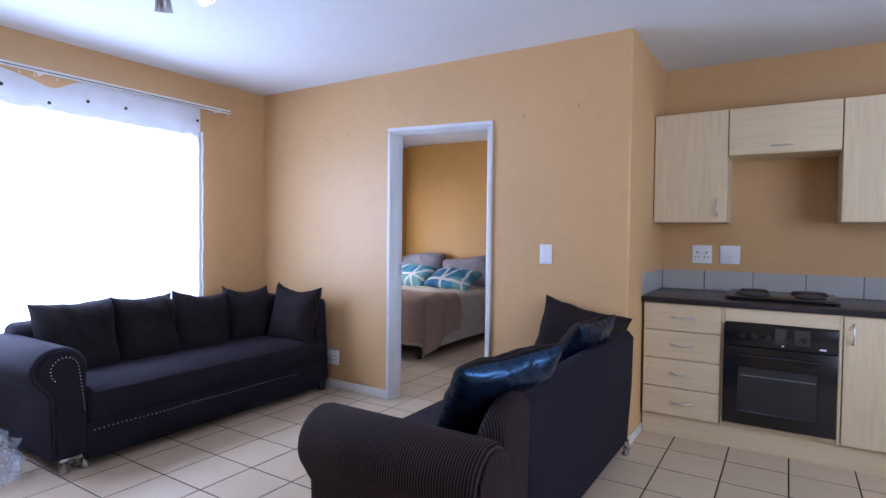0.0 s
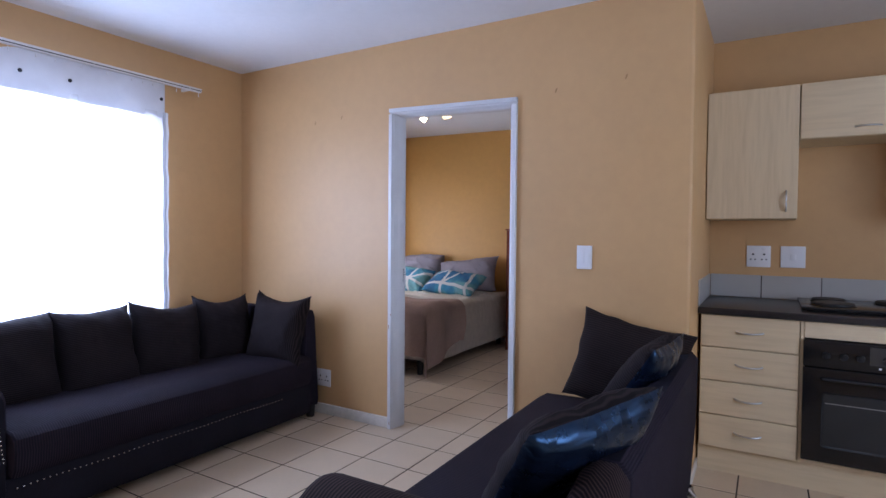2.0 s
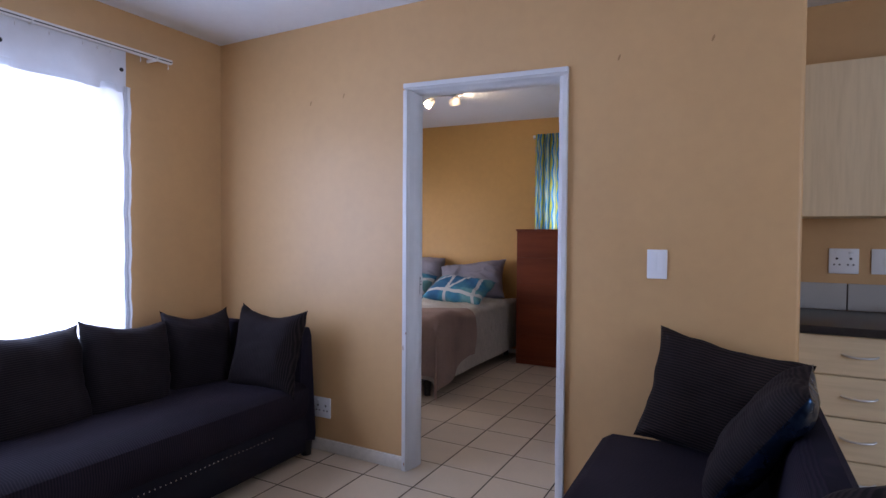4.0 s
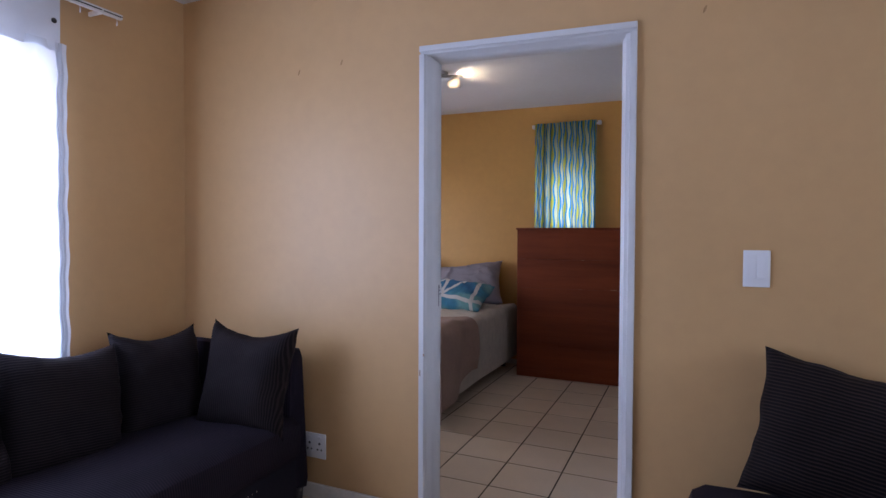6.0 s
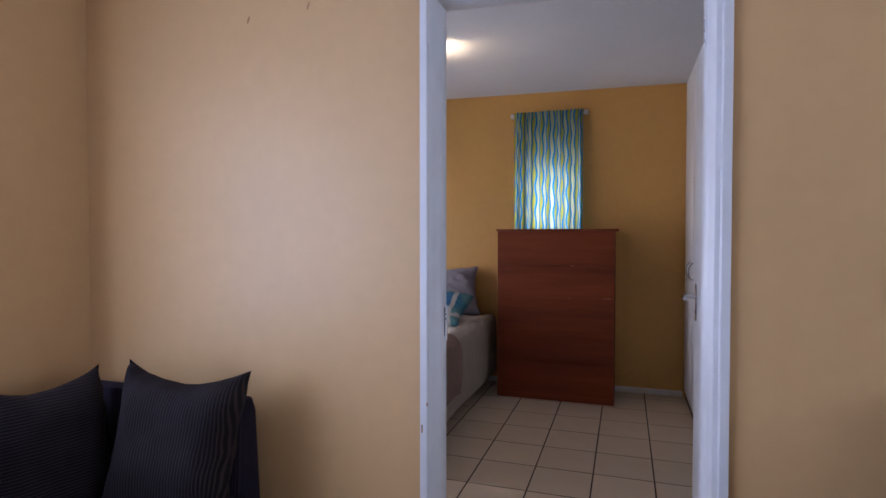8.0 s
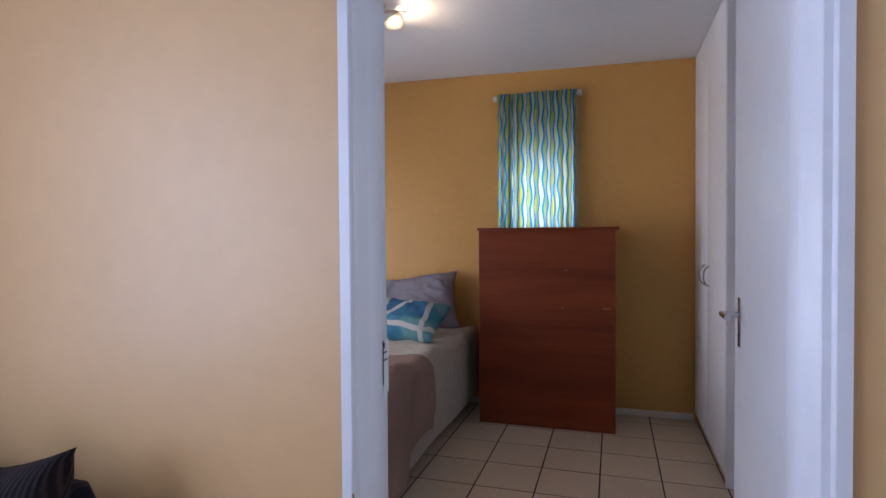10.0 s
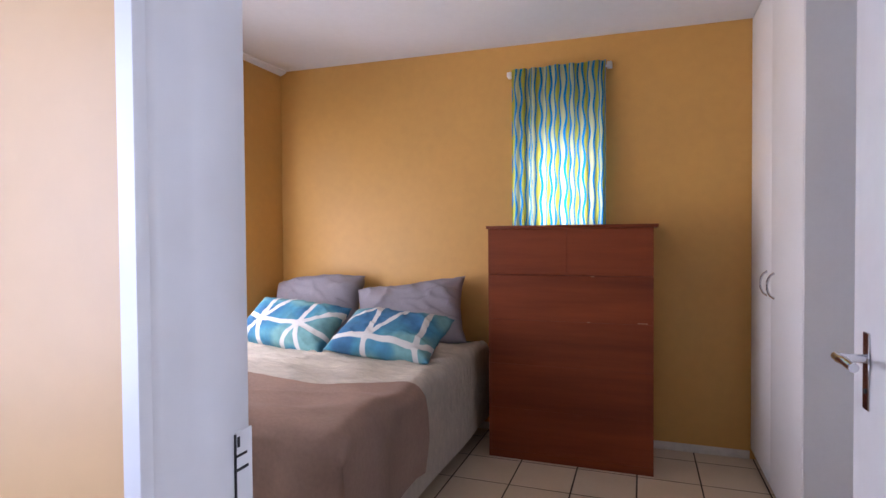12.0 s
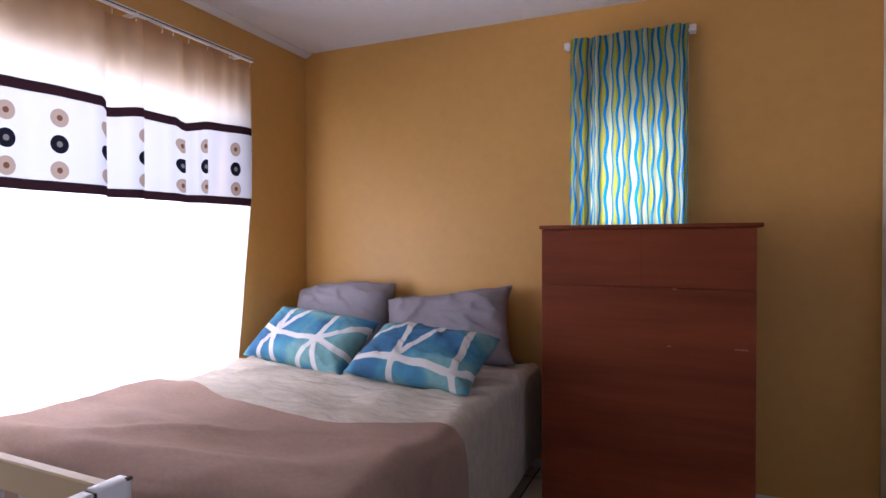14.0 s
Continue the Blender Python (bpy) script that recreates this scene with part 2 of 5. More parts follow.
def blue_pillow_cloth(name, rays, shift):
    """Blue patches of several tones between soft white bands that spread from knots."""
    m, nt, b = nodes_of(name)
    vec = coords(nt)
    warp = nt.nodes.new("ShaderNodeVectorMath")
    warp.operation = "MULTIPLY_ADD"
    n = nt.nodes.new("ShaderNodeTexNoise")
    n.inputs["Scale"].default_value = 4.5
    nt.links.new(vec, n.inputs["Vector"])
    nt.links.new(n.outputs["Color"], warp.inputs[0])
    warp.inputs[1].default_value = (0.04, 0.04, 0.0)
    nt.links.new(vec, warp.inputs[2])
    sep = nt.nodes.new("ShaderNodeSeparateXYZ")
    nt.links.new(warp.outputs[0], sep.inputs[0])
    x, y = calc(nt, "SUBTRACT", sep.outputs[0], 0.02), calc(nt, "SUBTRACT", sep.outputs[1], 0.02)
    near = None
    for (ax, ay), (bx, by) in rays:
        lx, ly = bx - ax, by - ay
        ll = lx * lx + ly * ly
        px, py = calc(nt, "SUBTRACT", x, ax), calc(nt, "SUBTRACT", y, ay)
        h = calc(nt, "ADD", calc(nt, "MULTIPLY", px, lx / ll), calc(nt, "MULTIPLY", py, ly / ll))
        h = calc(nt, "MINIMUM", calc(nt, "MAXIMUM", h, 0.0), 1.0)
        dx, dy = calc(nt, "SUBTRACT", px, calc(nt, "MULTIPLY", h, lx)), calc(nt, "SUBTRACT", py, calc(nt, "MULTIPLY", h, ly))
        d = calc(nt, "SQRT", calc(nt, "ADD", calc(nt, "MULTIPLY", dx, dx), calc(nt, "MULTIPLY", dy, dy)))
        near = d if near is None else calc(nt, "SMOOTH_MIN", near, d, 0.014)
    moved = nt.nodes.new("ShaderNodeVectorMath")
    moved.inputs[1].default_value = (shift, shift * 0.7, 0)
    nt.links.new(vec, moved.inputs[0])
    tone = noise_tex(nt, moved.outputs[0], 5.0, 1, 0.3)
    patch = ramp(nt, tone, [(0.36, (0.026, 0.135, 0.27)), (0.48, (0.045, 0.22, 0.33)), (0.60, (0.14, 0.32, 0.33))])
    patch = blend(nt, 1.0, patch, ramp(nt, noise_tex(nt, vec, 18, 5), [(0.3, (0.72,) * 3), (0.7, (1,) * 3)]), "MULTIPLY")
    edge = nt.nodes.new("ShaderNodeMapRange")
    edge.inputs["From Min"].default_value, edge.inputs["From Max"].default_value = 0.0145, 0.0175
    nt.links.new(near, edge.inputs["Value"])
    nt.links.new(blend(nt, edge.outputs["Result"], (0.52, 0.51, 0.49), patch), b.inputs["Base Color"])
    b.inputs["Roughness"].default_value = 0.9
    relief(nt, b, noise_tex(nt, vec, 16, 4), 0.5, 0.010)
    return m


def knots(*stars):
    return [(centre, end) for centre, ends in stars for end in ends]


BLUE_A = blue_pillow_cloth("blue patchwork cotton with two stars", knots(
    ((-0.18, -0.045), [(-0.17, 0.24), (-0.42, 0.04), (-0.27, -0.24), (-0.08, -0.24), (0.02, 0.24), (0.14, -0.045)]),
    ((0.14, -0.045), [(0.17, 0.24), (0.40, 0.14), (0.40, -0.08), (0.25, -0.24), (0.05, -0.24)])), 0.0)
BLUE_B = blue_pillow_cloth("blue patchwork cotton with a cross", knots(
    ((-0.07, -0.115), [(-0.12, 0.24), (-0.40, -0.13), (-0.08, -0.24), (0.13, 0.24), (0.24, -0.14)]),
    ((0.24, -0.14), [(0.20, 0.24), (0.40, -0.04), (0.27, -0.24)]),
    ((-0.11, 0.13), [(-0.38, -0.03)])), 1.7)


def sheer(nt):
    return (0.92, 0.94, 0.97), None


def valance(nt):
    vec = coords(nt)
    return ramp(nt, noise_tex(nt, vec, 9, 3), [(0.3, (0.66, 0.68, 0.73)), (0.7, (0.72, 0.74, 0.79))]), None


def striped(nt):
    """Pairs of wavering blue lines, filled yellow-green between, on pale green, by the cloth's own flat measure."""
    vec = coords(nt, "UV")
    sep = nt.nodes.new("ShaderNodeSeparateXYZ")
    nt.links.new(vec, sep.inputs[0])
    u, v = sep.outputs[0], sep.outputs[1]
    pair = 0.082
    drift = calc(nt, "MULTIPLY", noise_tex(nt, vec, 3.0, 1), 0.02)
    fracs, lines = [], []
    for phase, lag in ((0.0, 0.0), (1.5, 0.5)):
        swing = calc(nt, "MULTIPLY", calc(nt, "SINE", calc(nt, "ADD", calc(nt, "MULTIPLY", v, 29.0), calc(nt, "MULTIPLY_ADD", u, 9.0, phase))), 0.0070)
        f = calc(nt, "FRACT", calc(nt, "ADD", calc(nt, "DIVIDE", calc(nt, "ADD", calc(nt, "ADD", u, swing), drift), pair), lag))
        fracs.append(f)
        lines.append(calc(nt, "LESS_THAN", calc(nt, "ABSOLUTE", calc(nt, "SUBTRACT", f, 0.5)), 0.098))
    past = calc(nt, "MAXIMUM", calc(nt, "GREATER_THAN", fracs[0], 0.5), calc(nt, "LESS_THAN", fracs[0], 0.15))
    before = calc(nt, "MAXIMUM", calc(nt, "LESS_THAN", fracs[1], 0.5), calc(nt, "GREATER_THAN", fracs[1], 0.85))
    col = blend(nt, calc(nt, "MULTIPLY", past, before), (0.42, 0.48, 0.30), (0.35, 0.37, 0.070))
    col = blend(nt, calc(nt, "MAXIMUM", *lines), col, (0.006, 0.19, 0.50))
    return col, calc(nt, "ADD", 0.0, 1.0)


def banded(nt):
    """White bedroom curtain, greyed in colour over the ring zone to hold back the window's glow: beige head, two dark
    brown bands, three rows of printed rings between them.
    """
    vec = coords(nt, "UV")
    sep = nt.nodes.new("ShaderNodeSeparateXYZ")
    nt.links.new(vec, sep.inputs[0])
    u, v = sep.outputs[0], sep.outputs[1]
    # the grey stops at 0.545 to 0.755 are white cloth, dimmed against the backlight
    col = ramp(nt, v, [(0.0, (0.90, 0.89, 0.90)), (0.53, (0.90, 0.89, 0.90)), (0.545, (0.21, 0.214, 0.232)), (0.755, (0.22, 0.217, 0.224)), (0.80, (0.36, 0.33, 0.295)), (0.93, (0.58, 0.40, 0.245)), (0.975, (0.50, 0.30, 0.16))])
    du = calc(nt, "SUBTRACT", calc(nt, "FRACT", calc(nt, "DIVIDE", calc(nt, "ADD", u, 10.605), 0.21)), 0.5)
    mask_all = None
    for row, dark in ((1.755, False), (1.650, True), (1.545, False)):
        dv = calc(nt, "SUBTRACT", calc(nt, "MULTIPLY_ADD", v, 1.8, 0.5), row)
        dx = calc(nt, "MULTIPLY", du, 0.21)
        d = calc(nt, "SQRT", calc(nt, "ADD", calc(nt, "MULTIPLY", dx, dx), calc(nt, "MULTIPLY", dv, dv)))
        disc, inner = calc(nt, "LESS_THAN", d, 0.037), calc(nt, "LESS_THAN", d, 0.012)
        outer_c, inner_c = ((0.003, 0.003, 0.005), (0.05, 0.045, 0.045)) if dark else ((0.112, 0.086, 0.068), (0.045, 0.020, 0.014))
        col = blend(nt, disc, col, blend(nt, inner, outer_c, inner_c))
        mask_all = disc if mask_all is None else calc(nt, "ADD", mask_all, disc)
    z = calc(nt, "MULTIPLY_ADD", v, 1.8, 0.5)
    for mid in (1.862, 1.480):
        band = calc(nt, "LESS_THAN", calc(nt, "ABSOLUTE", calc(nt, "SUBTRACT", z, mid)), 0.021)
        col = blend(nt, band, col, (0.007, 0.003, 0.004))
        mask_all = calc(nt, "ADD", mask_all, band)
    upper = calc(nt, "MULTIPLY", calc(nt, "GREATER_THAN", z, 1.46), 0.8)
    return col, calc(nt, "MINIMUM", calc(nt, "ADD", mask_all, upper), 1.0)


SHEER = cloth_translucent("white sheer curtain cloth", sheer, 0.35, 0.6)
VALANCE = cloth_translucent("pale curtain heading cloth", valance, 0.0, 0.18)
STRIPED = cloth_translucent("striped curtain cloth", striped, 0.0, 0.6)
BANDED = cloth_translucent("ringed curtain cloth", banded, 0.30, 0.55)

# ---- mesh helpers ----


def box(bm, x0, x1, y0, y1, z0, z1, bevel=0.0, seg=1):
    made = bmesh.ops.create_cube(bm, size=1.0, matrix=Matrix.Translation(((x0 + x1) / 2, (y0 + y1) / 2, (z0 + z1) / 2)) @ Matrix.Diagonal((x1 - x0, y1 - y0, z1 - z0, 1)))
    if bevel:
        edges = {e for v in made["verts"] for e in v.link_edges}
        bmesh.ops.bevel(bm, geom=list(edges), offset=bevel, segments=seg, affect="EDGES", profile=0.5)
    return bm


def rod(bm, p0, p1, r, seg=12, r1=None):
    p0, p1 = Vector(p0), Vector(p1)
    d = p1 - p0
    m = Matrix.Translation((p0 + p1) / 2) @ d.to_track_quat("Z", "Y").to_matrix().to_4x4()
    bmesh.ops.create_cone(bm, cap_ends=True, segments=seg, radius1=r, radius2=r if r1 is None else r1, depth=d.length, matrix=m)
    return bm


def tube(bm, pts, r, seg=8):
    """A bent round bar through the points."""
    pts = [Vector(p) for p in pts]
    rings = []
    for i, p in enumerate(pts):
        d = (pts[min(i + 1, len(pts) - 1)] - pts[max(i - 1, 0)]).normalized()
        q = d.to_track_quat("Z", "Y")
        rings.append([bm.verts.new(p + q @ Vector((r * math.cos(a), r * math.sin(a), 0))) for a in (2 * math.pi * k / seg for k in range(seg))])
    for a, b in zip(rings, rings[1:]):
        for k in range(seg):
            bm.faces.new((a[k], a[(k + 1) % seg], b[(k + 1) % seg], b[k]))
    bm.faces.new(rings[0][::-1])
    bm.faces.new(rings[-1])
    return bm


def extrude_profile(bm, profile, axis, a, b, bevel=0.0):
    """A closed outline of (p, q) pairs swept along one axis from a to b. Axis y: p is x, q is z; axis x: p is y, q is z."""
    def at(p, q, s):
        return (s, p, q) if axis == "x" else ((p, s, q) if axis == "y" else (p, q, s))
    lo = [bm.verts.new(at(p, q, a)) for p, q in profile]
    hi = [bm.verts.new(at(p, q, b)) for p, q in profile]
    n = len(profile)
    for k in range(n):
        bm.faces.new((lo[k], lo[(k + 1) % n], hi[(k + 1) % n], hi[k]))
    caps = [bm.faces.new(lo[::-1]), bm.faces.new(hi)]
    bmesh.ops.recalc_face_normals(bm, faces=bm.faces)
    if bevel:
        bmesh.ops.bevel(bm, geom=list({e for f in caps for e in f.edges}), offset=bevel, segments=3, affect="EDGES", profile=0.5)
    return bm


def mesh_of(name, bm, material, shift=None, sharp=38):
    if shift:
        bmesh.ops.translate(bm, verts=bm.verts, vec=-Vector(shift))
    me = bpy.data.meshes.new(name)
    bm.to_mesh(me)
    bm.free()
    me.materials.append(material)
    me.shade_smooth()
    me.set_sharp_from_angle(angle=radians(sharp))
    return me


def root_of(ob):
    while ob.parent:
        ob = ob.parent
    return ob


def part(name, bm, material, parent, label="", sharp=38):
    ob = new(name, mesh_of(name, bm, material, root_of(parent).location, sharp))
    ob.parent = parent
    return tagged(ob, label)


def thing(name, place, label, category, group="", kind=""):
    ob = new(name)
    ob.empty_display_size = 0.1
    ob.location = place
    return tagged(ob, label, category, group, kind)


def solid(name, bm, material, label="", category="", group="", kind="", place=(0, 0, 0), sharp=38):
    ob = new(name, mesh_of(name, bm, material, place, sharp))
    ob.location = place
    return tagged(ob, label, category, group, kind)


def B():
    return bmesh.new()


# ---- structure ----
XW, XB, YD, YD2, XN, YK, YF, ZC = -4.03, -4.68, 3.35, 3.448, -0.81, 4.36, 6.43, 2.498
XE, YS = 2.20, -2.40  # the far east and south walls, out of view
DX0, DX1, DZ = -2.605, -1.722, 2.065  # outside of the door frame


def wall(name, label, boxes, paint=None):
    bm = B()
    for b in boxes:
        box(bm, *b)
    return solid(name, bm, paint or WALL, label, "wall", kind="structure")


wall("wall_west", "tan painted plaster wall with the large curtained window", [
    (XW - 0.22, XW, YS - 0.2, LIV_WIN[0], 0, ZC), (XW - 0.22, XW, LIV_WIN[1], YD, 0, ZC),
    (XW - 0.22, XW, LIV_WIN[0], LIV_WIN[1], 0, LIV_WIN[2]), (XW - 0.22, XW, LIV_WIN[0], LIV_WIN[1], LIV_WIN[3], ZC)])
wall("wall_partition", "tan painted plaster wall with the bedroom doorway", [
    (XB - 0.22, DX0 + 0.012, YD, YD2, 0, ZC), (DX1 - 0.012, XN - 0.12, YD, YD2, 0, ZC), (DX0 + 0.012, DX1 - 0.012, YD, YD2, DZ - 0.024, ZC)])
bm = B()
box(bm, XN - 0.12, XN, YD, YF + 0.2, 0, ZC)
bmesh.ops.bevel(bm, geom=[e for e in bm.edges if abs(e.verts[0].co.z - e.verts[1].co.z) > 1 and e.verts[0].co.y < YD + 0.01 and e.verts[0].co.x > XN - 0.01], offset=0.018, segments=4, affect="EDGES", profile=0.5)
solid("wall_nib", bm, WALL, "tan plaster wall end with a rounded corner beside the kitchen", "wall", kind="structure")


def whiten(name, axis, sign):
    """White on the unseen bedroom face of a wall that is tan on its other side, added to bounce light."""
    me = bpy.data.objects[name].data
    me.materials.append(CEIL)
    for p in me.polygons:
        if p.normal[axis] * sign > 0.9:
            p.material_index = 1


# made-up white reflectors that brighten the wardrobe end and the bed side
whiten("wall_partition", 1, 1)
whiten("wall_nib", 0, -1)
wall("wall_kitchen", "tan painted plaster wall behind the kitchen units", [(XN, XE + 0.2, YK, YK + 0.2, 0, ZC)])
wall("wall_east", "plain tan wall with a window", [
    (XE, XE + 0.2, YS - 0.2, EAST_WIN[0], 0, ZC), (XE, XE + 0.2, EAST_WIN[1], YK, 0, ZC),
    (XE, XE + 0.2, EAST_WIN[0], EAST_WIN[1], 0, EAST_WIN[2]), (XE, XE + 0.2, EAST_WIN[0], EAST_WIN[1], EAST_WIN[3], ZC)])
wall("wall_south", "plain tan wall", [(XW, XE, YS - 0.2, YS, 0, ZC)])
wall("wall_bedroom_west", "tan painted bedroom wall with a curtained window", [
    (XB - 0.22, XB, YD2, BED_WIN[0], 0, ZC + 0.03), (XB - 0.22, XB, BED_WIN[1], YF, 0, ZC + 0.03),
    (XB - 0.22, XB, BED_WIN[0], BED_WIN[1], 0, BED_WIN[2]), (XB - 0.22, XB, BED_WIN[0], BED_WIN[1], BED_WIN[3], ZC + 0.03)], OCHRE)
wall("wall_bedroom_north", "ochre painted bedroom wall with a small window", [
    (XB - 0.22, FAR_WIN[0], YF, YF + 0.2, 0, ZC + 0.03), (FAR_WIN[1], XN - 0.12, YF, YF + 0.2, 0, ZC + 0.03),
    (FAR_WIN[0], FAR_WIN[1], YF, YF + 0.2, 0, FAR_WIN[2]), (FAR_WIN[0], FAR_WIN[1], YF, YF + 0.2, FAR_WIN[3], ZC + 0.03)], OCHRE)
bm = B()
box(bm, XB - 0.3, XE + 0.3, YS - 0.3, YD2, ZC, ZC + 0.15)
box(bm, XN - 0.05, XE + 0.3, YD2, YF + 0.3, ZC, ZC + 0.15)
# the bedroom ceiling falls a little from the window wall to the wardrobe
extrude_profile(bm, [(XB - 0.3, ZC + 0.028), (XN - 0.05, ZC - 0.024), (XN - 0.05, ZC + 0.15), (XB - 0.3, ZC + 0.15)], "y", YD2, YF + 0.3)
solid("ceiling", bm, CEIL, "smooth white painted ceiling", "ceiling", kind="structure")
bm = B()
box(bm, XB - 0.3, XE + 0.3, YS - 0.3, YF + 0.3, -0.20, -0.0014)
floor = solid("floor", bm, GROUT, "tiled floor of cream ceramic with brown joints", "floor", kind="structure")
bm = B()
bmesh.ops.create_grid(bm, x_segments=1, y_segments=1, size=400, matrix=Matrix.Translation((0, 0, -0.25)))
solid("ground", bm, surface("dry grass ground", (0.16, 0.17, 0.07), 0.95, big=0.3, big_scale=0.3), "dry grass ground outside", "ground", kind="structure")


def skirting(name, x0, x1, y0, y1, label="chipped white painted skirting board", high=0.072):
    bm = B()
    box(bm, x0, x1, y0, y1, 0.0, high, 0.004, 2)
    return solid(name, bm, SKIRT, label, "skirting", kind="structure")


skirting("baseboard", -3.99, DX0 - 0.002, YD - 0.014, YD - 0.0005)
skirting("baseboard_east", DX1 + 0.002, XN - 0.02, YD - 0.014, YD - 0.0005)
skirting("baseboard_nib", XN + 0.0005, XN + 0.010, YD + 0.02, 3.74, high=0.060)
skirting("baseboard_west", XW + 0.0005, XW + 0.014, YS, YD - 0.016)
skirting("baseboard_bedroom", XB + 0.016, -1.545, YF - 0.010, YF - 0.0005, high=0.048)
skirting("baseboard_bedroom_west", XB + 0.0005, XB + 0.014, YD2 + 0.002, YF - 0.016)
bm = B()
extrude_profile(bm, [(XB + 0.0005, ZC - 0.004), (XB + 0.006, ZC - 0.004), (XB + 0.050, ZC + 0.014), (XB + 0.050, ZC + 0.026), (XB + 0.0005, ZC + 0.026)], "y", YD2, YF - 0.0005)
solid("cornice", bm, CEIL, "narrow white cornice along the bedroom window wall", "cornice", kind="structure")


# door frame: pressed steel, painted white
def door_frame():
    door = thing("door_frame", (DX0, YD, 0), "chipped white painted pressed-steel door frame", "door frame", kind="structure")
    y0, y1 = YD - 0.020, YD2 + 0.014
    rise, fall = 0.010, -0.018  # the head hangs lower on the hinge side
    # outline round the jamb: lip, reveal, stop, rebate
    jamb = [(0.0, y0), (0.022, y0), (0.0245, y0 + 0.0025), (0.026, y0 + 0.012), (0.0305, y0 + 0.015), (0.033, y0 + 0.020), (0.037, y0 + 0.052), (0.040, y0 + 0.057), (0.043, y0 + 0.064), (0.046, y0 + 0.072), (0.046, y1 - 0.003), (0.044, y1), (0.0, y1)]
    for s, x, dz in ((1, DX0, rise), (-1, DX1, fall)):
        bm = B()
        prof = [(x + s * p * (1.0 if s > 0 or p < 0.03 else 1.25), q) for p, q in jamb]
        extrude_profile(bm, prof, "z", 0.0, DZ - 0.036 + dz)
        part("jamb", bm, GLOSS, door, "white jamb with chipped paint")
    bm = B()
    prof = [(q, DZ - p) for p, q in jamb]
    extrude_profile(bm, prof, "x", DX0, DX1)
    for v in bm.verts:
        v.co.z += rise + (fall - rise) * (v.co.x - DX0) / (DX1 - DX0)
    part("head", bm, GLOSS, door)
    for x, z, h in ((DX0 + 0.021, 0.742, 0.012), (DX0 + 0.004, 0.655, 0.026), (DX0 + 0.012, 0.028, 0.020)):
        bm = B()
        box(bm, x, x + 0.005, y0 - 0.0008, y0 + 0.002, z, z + h, 0.0006)
        part("paint_chip", bm, CHIP, door, "rusty chip in the white paint")
    # keep plate on the left jamb, with dark slots
    bm = B()
    xl = DX0 + 0.046
    box(bm, xl - 0.001, xl + 0.0015, YD + 0.086, YD + 0.114, 0.930, 1.048, 0.0007)
    plate = part("strike_plate", bm, GLOSS, door, "painted keep plate with dark slots")
    for a, b, z0, z1 in ((0.0835, 0.0862, 0.950, 1.046), (0.088, 0.092, 1.030, 1.042), (0.084, 0.104, 1.0185, 1.0215), (0.086, 0.106, 1.002, 1.0055)):
        bm = B()
        box(bm, xl + 0.0008, xl + 0.0022, YD + a, YD + b, z0, z1)
        part("slot", bm, BLACK, plate)
    for z in (0.25, 1.86):
        bm = B()
        xr = DX1 - 0.0565
        box(bm, xr - 0.0025, xr + 0.001, YD + 0.048, YD + 0.088, z - 0.05, z + 0.05, 0.001)
        h = part("hinge", bm, GLOSS, door, "painted-over butt hinge")
        for k in (-0.03, 0.0, 0.03):
            bm = B()
            rod(bm, (xr - 0.0015, YD + 0.068, z + k), (xr - 0.0045, YD + 0.068, z + k), 0.005, 8)
            part("screw", bm, STEEL, h)
    return door


door_frame()


def door_leaf():
    x0, x1, ya, yb = -1.705, -1.665, 3.468, 4.285
    door = thing("door_leaf", (x1, ya, 0), "flat white painted bedroom door standing open", "door", kind="structure")
    bm = B()
    box(bm, x0, x1, ya, yb, 0.008, 2.035, 0.002)
    part("panel", bm, GLOSS, door)
    bm = B()
    box(bm, x0 - 0.004, x0 - 0.0005, 4.195, 4.225, 0.928, 1.080, 0.0015)
    plate = part("handle_plate", bm, CHROME, door, "chrome handle plate")
    bm = B()
    rod(bm, (x0 - 0.004, 4.21, 1.028), (x0 - 0.05, 4.21, 1.028), 0.009, 12)
    tube(bm, [(x0 - 0.048, 4.226, 1.028), (x0 - 0.052, 4.19, 1.029), (x0 - 0.055, 4.15, 1.033), (x0 - 0.053, 4.11, 1.029)], 0.009, 10)
    part("lever", bm, CHROME, plate)
    bm = B()
    rod(bm, (x0 - 0.0035, 4.21, 0.965), (x0 - 0.006, 4.21, 0.965), 0.005, 10)
    part("keyhole", bm, BLACK, plate)
    bm = B()
    rod(bm, (x1 + 0.004, ya - 0.006, 1.81), (x1 + 0.004, ya - 0.006, 1.91), 0.006, 10)
    part("hinge", bm, STEEL, door)


door_leaf()


